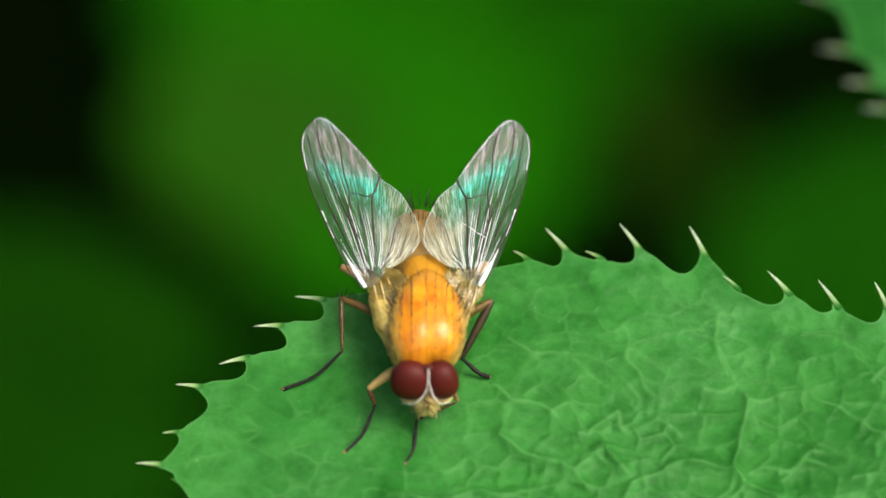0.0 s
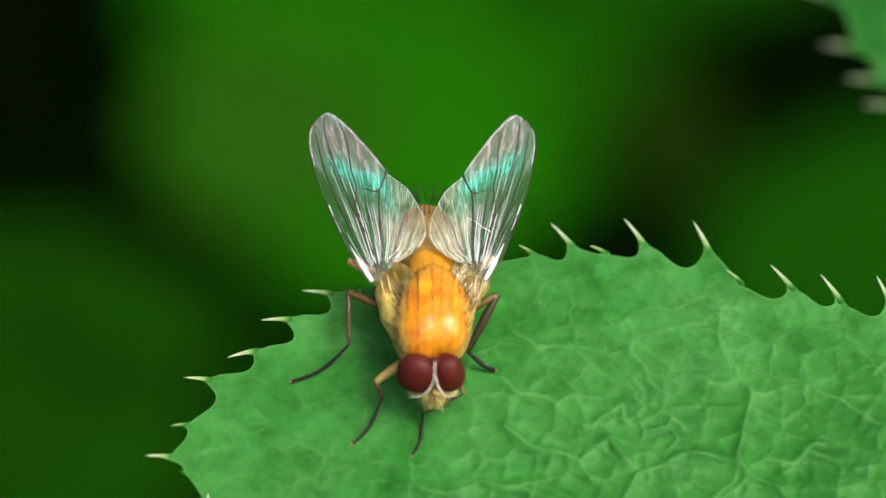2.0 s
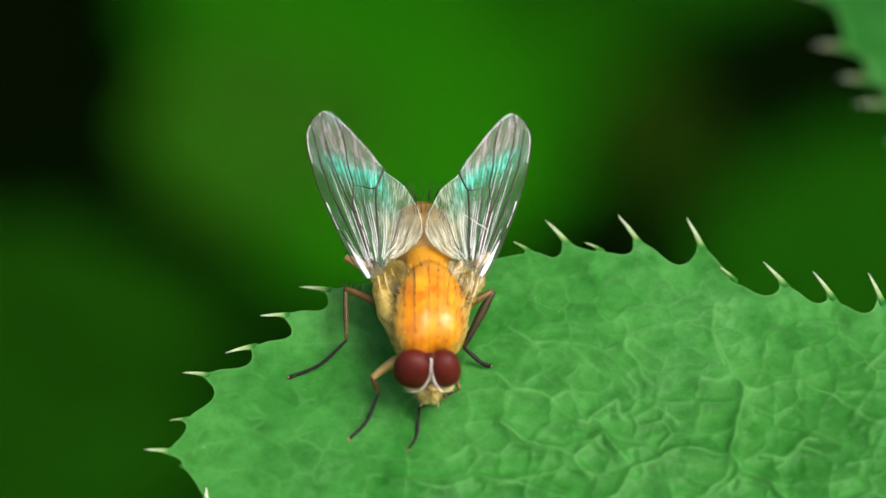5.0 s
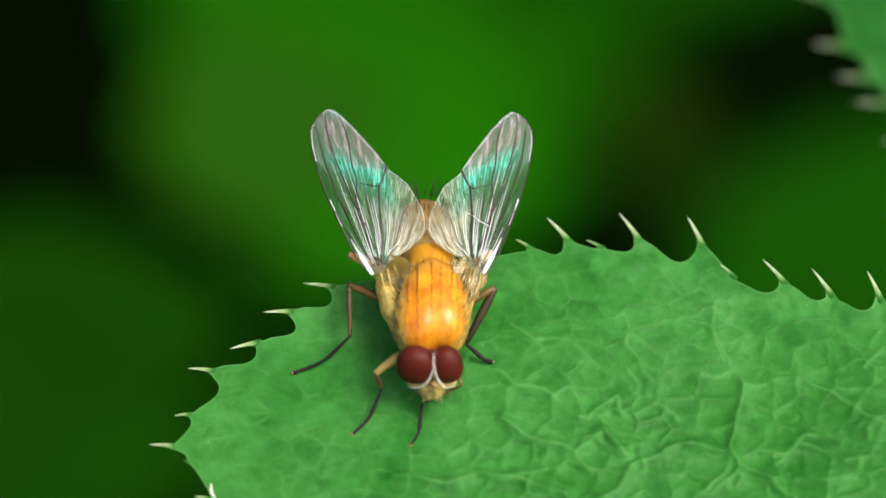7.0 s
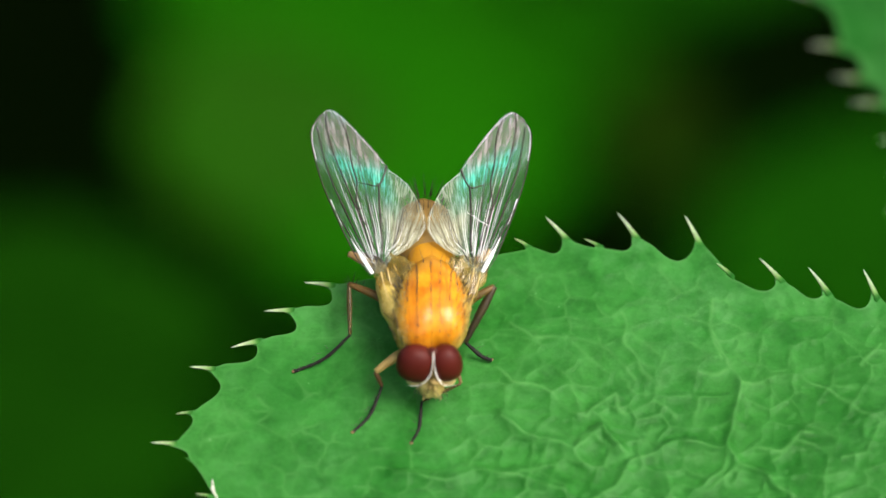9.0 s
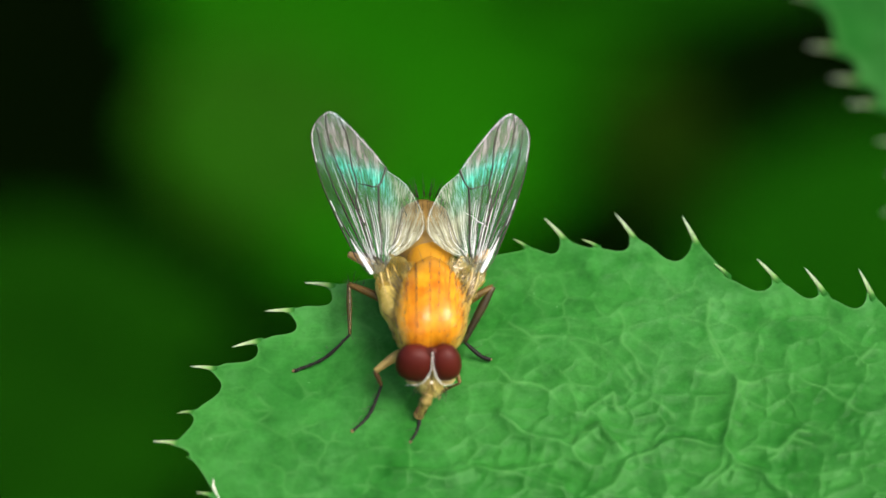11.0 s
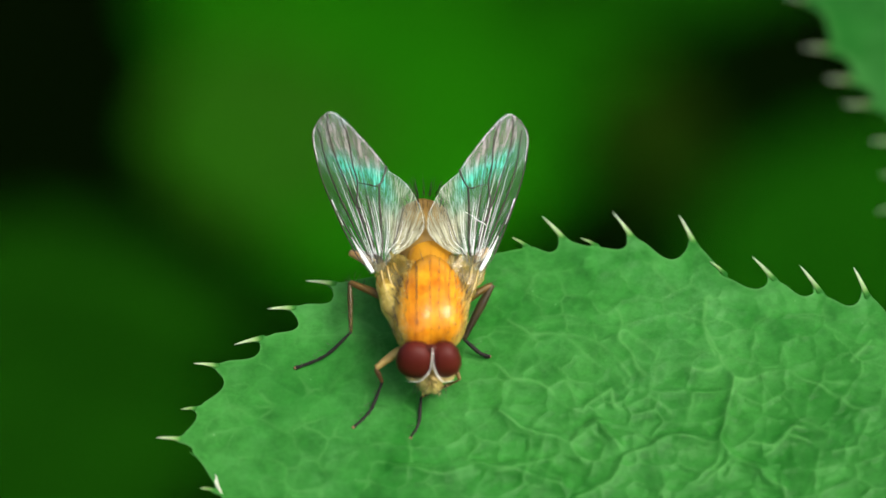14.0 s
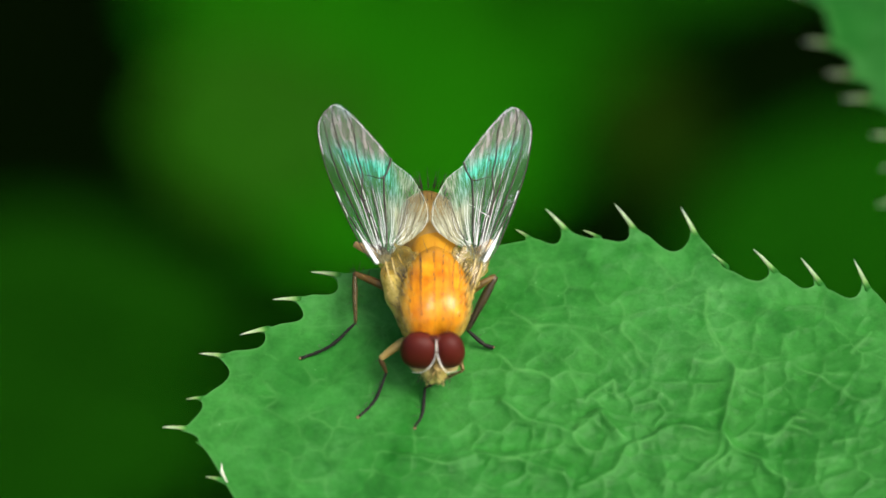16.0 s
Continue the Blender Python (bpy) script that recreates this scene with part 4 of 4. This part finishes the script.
        hair(bm, q, Vector((d.x * 0.45, 0.75, d.z * 0.4 + 0.1)), rng.uniform(0.15, 0.42), 0.010, 0.05)
    for s in (-1, 1):
        for y, z, out in ((-1.05, 0.55, 0.5), (-0.6, 0.45, 0.7), (-0.25, 0.62, 0.6), (0.1, 0.40, 0.8), (0.45, 0.60, 0.5), (0.8, 0.50, 0.6), (1.2, 0.65, 0.4), (1.5, 0.75, 0.3), (-0.85, 0.15, 0.8), (-0.35, 0.05, 0.9)):
            v = (y - c.y) / r.y
            d = Vector((s * math.sqrt(max(0.05, 1 - v * v - z * z)), v, z)).normalized()
            q = c + Vector([d[j] * r[j] * chest(d) for j in range(3)])
            hair(bm, q, (s * out, 0.9, 0.25), rng.uniform(0.35, 0.60), 0.014, 0.08)
        for k in range(16):
            a, y = s * rng.uniform(0.85, 1.35), rng.uniform(-0.85, 0.45)
            d = Vector((math.sin(a) * math.sqrt(1 - y * y), y, math.cos(a) * math.sqrt(1 - y * y)))
            q = c + Vector([d[j] * r[j] * chest(d) for j in range(3)])
            hair(bm, q, (s * rng.uniform(0.25, 0.7), 0.9, rng.uniform(0.1, 0.5)), rng.uniform(0.32, 0.62), 0.015, 0.06)
    part("bristles", bm, BRISTLE, thorax, "rows of short dark bristles")
    bm = bmesh.new()
    for k in range(520):
        a = rng.choice((-1, 1)) * rng.uniform(0.7, 1.9)
        y = rng.uniform(-0.97, 0.8)
        d = Vector((math.sin(a) * math.sqrt(1 - y * y), y, math.cos(a) * math.sqrt(1 - y * y)))
        q = c + Vector([d[j] * r[j] * chest(d) for j in range(3)])
        hair(bm, q, Vector((d.x * 0.4, 0.8, d.z * 0.3)), rng.uniform(0.10, 0.26), 0.012, 0.05, 4)
    part("down", bm, GOLD, thorax, "golden down on the sides")
    bm = bmesh.new()
    for k in range(170):
        a = rng.choice((-1, 1)) * rng.uniform(0.65, 1.6)
        y = rng.uniform(-0.97, -0.62)
        d = Vector((math.sin(a) * math.sqrt(1 - y * y), y, math.cos(a) * math.sqrt(1 - y * y)))
        q = c + Vector([d[j] * r[j] * chest(d) for j in range(3)])
        hair(bm, q, Vector((d.x * 0.45 + rng.uniform(-0.15, 0.15), rng.uniform(0.4, 0.8), d.z * 0.3)), rng.uniform(0.12, 0.24), 0.009, 0.05, 4)
    part("tuft", bm, DUST, thorax, "pale yellow tufts behind the eyes")

    # shoulders, side plates and the pale scales at the wing roots
    for s in (-1, 1):
        bm = bmesh.new()
        blob(bm, (-0.12 + s * 0.74, -0.74, 2.04), (0.34, 0.44, 0.34), (0, 0, s * 20), 18, 24)
        part("shoulder", bm, THORAX, fly, "low rounded shoulder")
        bm = bmesh.new()
        if s < 0:
            blob(bm, (-1.22, 0.22, 1.84), (0.58, 1.50, 0.55), (0, -24, 21), 24, 30, lambda d: 1 + 0.05 * math.sin(9 * d.y + 4 * d.z))
        else:
            blob(bm, (1.00, 0.62, 1.78), (0.36, 1.05, 0.50), (0, 18, -16), 20, 26, lambda d: 1 + 0.05 * math.sin(9 * d.y + 4 * d.z))
        part("side_plate", bm, FLANK, fly, "yellowish side plate under the wing root")
        for (x, y, z), radii, turn in (((1.02, 1.28, 2.24), (0.62, 0.84, 0.06), (8, 26, -20)), ((1.08, 1.40, 2.48), (0.34, 0.66, 0.05), (10, 36, -30)), ((1.30, 0.82, 2.30), (0.44, 0.86, 0.05), (4, 40, -16)), ((1.62, 1.22, 2.34), (0.34, 0.70, 0.05), (6, 24, -22)), ((1.22, 0.22, 2.02), (0.24, 0.66, 0.05), (0, 52, -12))):
            bm = bmesh.new()
            blob(bm, (-0.10 + s * x, y, z), radii, (turn[0], s * turn[1], s * turn[2]), 18, 26, lambda d: 1 + 0.10 * math.sin(9 * d.x + 6 * d.y) + 0.05 * math.sin(17 * d.y - 5 * d.x))
            part("wing_scale", bm, SCALE, fly, "amber translucent scale at the wing root")
        # Bright amber tubes stand in for glints on the scales.
        for x0, y0, x1, y1 in ((1.72, 1.30, 1.36, 0.10), (1.50, 1.45, 1.22, 0.55), (1.28, 1.60, 0.96, 1.10)):
            bm = bmesh.new()
            line = curve([(-0.10 + s * x0, y0, 2.50), (-0.10 + s * (x0 + x1 + 0.10) / 2, (y0 + y1) / 2, 2.44), (-0.10 + s * x1, y1, 2.24)], 6)
            tube(bm, [mm(*q) for q in line], ((0, 0.030 * MM), (0.5, 0.018 * MM), (1, 0.008 * MM)), 6)
            part("ridge", bm, AMBER_GLINT, fly, "bright amber tube added as a glint at the wing root")
        bm = bmesh.new()
        for k in range(240):
            y = rng.uniform(-1.1, 1.4)
            q = Vector((-0.10 + s * ((1.12 if s > 0 else 1.34) + 0.26 * y - 0.10 * y * y + rng.uniform(-0.25, 0.18)), y, rng.uniform(1.8, 2.2)))
            hair(bm, q, (s * rng.uniform(0.1, 0.5), rng.uniform(-1.0, -0.3), rng.uniform(0.0, 0.4)), rng.uniform(0.10, 0.22), 0.011, 0.05, 4)
        part("down", bm, DUST, thorax)

    build_wing(fly, -1, (-1.92, 1.21, 2.55), (-3.74, 8.00, 2.40), 0.0)
    build_wing(fly, 1, (1.51, 1.21, 2.55), (2.83, 7.86, 2.40), 0.07)

    # head
    bm = bmesh.new()
    blob(bm, (-0.06, -1.70, 1.62), (0.92, 0.40, 0.62), (0, 0, 0), 22, 30)
    head = part("head", bm, CUTICLE, fly, "yellowish head")
    head.matrix_basis = Matrix.Translation(mm(-0.01, -0.09, 0))
    for centre, radii, turn in (((-0.600, -1.98, 1.95), (0.675, 0.50, 0.715), (-22, 10, -6)), ((0.450, -1.96, 1.95), (0.56, 0.50, 0.70), (-22, -10, 8))):
        bm = bmesh.new()
        blob(bm, centre, radii, turn, 32, 40, lambda d: (abs(d.x) ** 2.2 + abs(d.y) ** 2.2 + abs(d.z) ** 2.2) ** (-1 / 2.2))
        part("eye", bm, EYE, head, "large dark red compound eye")
    for rim in ([(-0.01, -1.92, 2.58), (-0.01, -2.20, 2.30), (-0.07, -2.40, 2.00), (-0.23, -2.52, 1.70), (-0.49, -2.57, 1.44), (-0.92, -2.46, 1.23)],
                [(0.03, -1.92, 2.58), (0.05, -2.20, 2.30), (0.09, -2.40, 2.00), (0.21, -2.52, 1.70), (0.40, -2.57, 1.44), (0.76, -2.40, 1.23)]):
        bm = bmesh.new()
        tube(bm, [mm(*q) for q in curve(rim, 8)], ((0, 0.008 * MM), (0.3, 0.020 * MM), (0.55, 0.030 * MM), (0.75, 0.018 * MM), (1, 0.004 * MM)), 8)
        part("eye_rim", bm, SILVER, head, "silvery rim of the eye")
    bm = bmesh.new()
    blob(bm, (-0.06, -2.42, 1.22), (0.45, 0.29, 0.56), (-28, 0, 0), 28, 36, lambda d: (1 - 0.16 * math.exp(-(d.x / 0.22) ** 2)) * (1 + 0.05 * math.sin(17 * d.x + 3) * math.cos(13 * d.z)))
    part("face", bm, FACE, head, "olive gold face")
    for s in (-1, 1):
        bm = bmesh.new()
        blob(bm, (-0.07 + s * 0.55, -2.16, 1.18), (0.34, 0.26, 0.20), (0, s * 14, s * 22), 14, 18)
        part("cheek", bm, DUST, head)
    bm = bmesh.new()
    blob(bm, (0.0, -2.15, 1.85), (0.075, 0.26, 0.62), (-22, 0, 0), 16, 20)
    part("brow", bm, MOUTH, head, "narrow brown brow between the eyes")
    bm = bmesh.new()
    blob(bm, (-0.03, -1.84, 2.36), (0.36, 0.20, 0.24), (-10, 0, 0), 16, 20)
    part("crown", bm, CROWN, head, "dark brown crown between the eyes")
    bm = bmesh.new()
    blob(bm, (0.0, -1.90, 2.65), (0.055, 0.055, 0.035), (0, 0, 0), 8, 12)
    part("simple_eyes", bm, CROWN, head)
    bm = bmesh.new()
    blob(bm, (-0.03, -2.56, 1.58), (0.05, 0.045, 0.05), (0, 0, 0), 8, 12)
    part("bright_spot", bm, SILVER, head, "white dot over the antennae")
    for s in (-1, 1):
        bm = bmesh.new()
        line = curve([(-0.03 + s * 0.05, -2.62, 1.58), (-0.04 + s * 0.08, -2.72, 1.48), (-0.05 + s * 0.10, -2.76, 1.34)], 6)
        tube(bm, [mm(*q) for q in line], ((0, 0.03 * MM), (0.4, 0.050 * MM), (1, 0.035 * MM)), 8)
        part("antenna", bm, MOUTH, head, "short brown antenna")
        for points in (((0.05, -2.58, 1.56), (0.16, -2.66, 1.32), (0.30, -2.62, 1.06)), ((0.30, -2.62, 1.06), (0.20, -2.70, 0.97), (0.06, -2.70, 1.00)), ((0.24, -2.66, 1.02), (0.30, -2.72, 0.88), (0.27, -2.76, 0.76))):
            bm = bmesh.new()
            line = curve([(-0.04 + s * a, b, h) for a, b, h in points], 6)
            tube(bm, [mm(*q) for q in line], ((0, 0.016 * MM), (0.5, 0.030 * MM), (1, 0.014 * MM)), 8)
            part("face_ridge", bm, DUST, head, "pale gold ridge of the face")
        bm = bmesh.new()
        hair(bm, (-0.04 + s * 0.12, -2.80, 1.36), (s * 0.7, -0.4, -0.45), 0.55, 0.013, 0.1)
        for k in range(8):
            hair(bm, (-0.05 + s * (0.10 + 0.07 * k), -2.66 + 0.03 * k, 0.98), (s * rng.uniform(-0.3, 0.5), -0.6, rng.uniform(-0.9, -0.4)), rng.uniform(0.22, 0.46), 0.012, rng.uniform(-0.2, 0.2))
        part("bristles", bm, BRISTLE, head)
    bm = bmesh.new()
    for s in (-1, 1):
        for k in range(9):
            t = k / 8
            hair(bm, (0.0 + s * (0.06 + 0.22 * t * t), -2.24 - 0.32 * t, 2.30 - 0.75 * t), (s * -0.4, -0.5, 0.25), 0.20, 0.008, 0.0, 4)
    part("bristles", bm, BRISTLE, head)

    bm = bmesh.new()
    for k in range(44):
        a = rng.uniform(-1, 1)
        root = Vector((-0.04 + 0.44 * a, -2.58 + 0.14 * abs(a), 0.95 + 0.20 * abs(a) + rng.uniform(-0.12, 0.12)))
        hair(bm, root, (0.35 * a + rng.uniform(-0.35, 0.35), -0.35, -0.9), rng.uniform(0.16, 0.36), 0.014, rng.uniform(-0.1, 0.1), 4)
    part("beard", bm, DUST, head, "golden hairs round the mouth edge")

    # mouthparts that reach down to the leaf and fold up again
    bm = bmesh.new()
    line = curve([(0.24, 0.26, 0.62), (0.16, 0.10, 0.40), (0.04, 0.0, 0.08), (-0.05, -0.05, -0.22)], 8)
    tube(bm, [mm(*q) for q in line], ((0, 0.24 * MM), (0.2, 0.20 * MM), (0.35, 0.23 * MM), (0.5, 0.17 * MM), (0.65, 0.18 * MM), (0.8, 0.15 * MM), (1, 0.16 * MM)), 12)
    trunk = part("proboscis", bm, MOUTH, fly, "tan proboscis")
    bm = bmesh.new()
    blob(bm, (-0.07, -0.06, -0.27), (0.20, 0.18, 0.12), (0, 20, 0), 12, 16, lambda d: 1 - 0.25 * math.exp(-(d.x / 0.2) ** 2) * max(0, -d.z))
    part("lobe", bm, MOUTH, trunk, "soft two-lobed pad")
    for s in (-1, 1):
        bm = bmesh.new()
        line = curve([(s * 0.10 + 0.05, 0.02, 0.25), (s * 0.16, -0.12, 0.12), (s * 0.15 - 0.02, -0.18, -0.02)], 5)
        tube(bm, [mm(*q) for q in line], ((0, 0.03 * MM), (0.7, 0.045 * MM), (1, 0.02 * MM)), 6)
        part("feeler", bm, BROWN_LEG, trunk)
    bm = bmesh.new()
    for k in range(10):
        hair(bm, (rng.uniform(-0.15, 0.12), -0.08, rng.uniform(-0.15, 0.25)), (rng.uniform(-0.5, 0.5), -0.8, -0.5), 0.22, 0.009, 0.0, 4)
    part("bristles", bm, BRISTLE, trunk)

    # legs
    amber, brown, black = AMBER_LEG, BROWN_LEG, BLACK_LEG
    build_leg(fly, [(-1.05, 0.54, 1.25), (-2.93, 1.42, 1.50), (-2.89, -0.17, 0.72), (-4.86, -1.25, 0.03)], (AMBER_DARK, OLIVE_LEG, black), (0.15, 0.090, 0.068), "amber middle leg with a black foot", (14, 16, 8), rng)
    bm = bmesh.new()
    for x, y, way, size in ((-2.80, 1.45, (0.2, 0.6, 0.8), 0.5), (-2.70, 1.40, (0.5, 0.7, 0.7), 0.42), (-2.90, 1.45, (-0.3, 0.6, 0.8), 0.36), (-2.45, 1.30, (0.3, 0.6, 0.9), 0.34)):
        hair(bm, (x, y, 1.55), way, size, 0.016, 0.1)
    part("bristles", bm, BRISTLE, thorax)
    build_leg(fly, [(0.75, 0.49, 1.25), (2.11, 1.20, 1.70), (1.10, -0.34, 0.52), (2.02, -0.77, 0.03)], (AMBER_DARK, DARK_SHIN, black), (0.15, 0.145, 0.080), "dark middle leg held close to the body", (16, 44, 8), rng)
    build_leg(fly, [(-0.81, -0.99, 1.15), (-2.01, -1.81, 0.95), (-1.78, -2.12, 0.50), (-2.80, -3.71, 0.03)], (FORE_LEG, brown, black), (0.16, 0.085, 0.064), "tan foreleg with a black foot", (8, 5, 8), rng)
    build_leg(fly, [(0.60, -1.09, 1.00), (0.95, -2.16, 0.74), (-0.41, -2.60, 0.26), (-0.78, -4.16, 0.03)], (AMBER_DARK, OLIVE_LEG, black), (0.10, 0.055, 0.066), "foreleg reaching out below the head", (6, 5, 8), rng)
    build_leg(fly, [(-0.85, 1.55, 1.25), (-2.93, 2.75, 1.35), (-1.87, 3.01, 0.60), (-1.08, 2.33, 0.03)], (amber, brown, black), (0.19, 0.12, 0.075), "amber hind leg under the wing", (10, 10, 4), rng)
    build_leg(fly, [(0.75, 1.55, 1.25), (1.94, 2.85, 1.40), (1.73, 2.76, 0.60), (1.18, 3.22, 0.03)], (amber, brown, black), (0.19, 0.12, 0.075), "brown hind leg under the wing", (10, 10, 4), rng)
    return fly, trunk


build_ground()
build_thistle()
build_weeds()
FLY, TRUNK = build_fly()
cam.data.dof.focus_object = FLY


def motions():
    """The fly reaches down with its proboscis, dabs at the leaf and folds it up again."""
    up = pose(-0.00016, -0.00240, 0.00100, 35, 0, 0)
    half = pose(-0.00034, -0.00280, 0.00072, 12, 0, 0)
    down = pose(-0.00040, -0.00302, 0.00046, 0, 0, 0)
    dab = pose(-0.00041, -0.00305, 0.00042, -2, 2, 0)
    walk(TRUNK, [(0.0, up), (9.8, up), (10.2, half), (10.5, down), (10.9, dab), (11.3, down), (11.6, dab), (11.9, down), (12.0, pose(-0.00039, -0.00298, 0.00050, 2, 0, 0)), (12.15, half), (12.4, up), (16.0, up)])


motions()
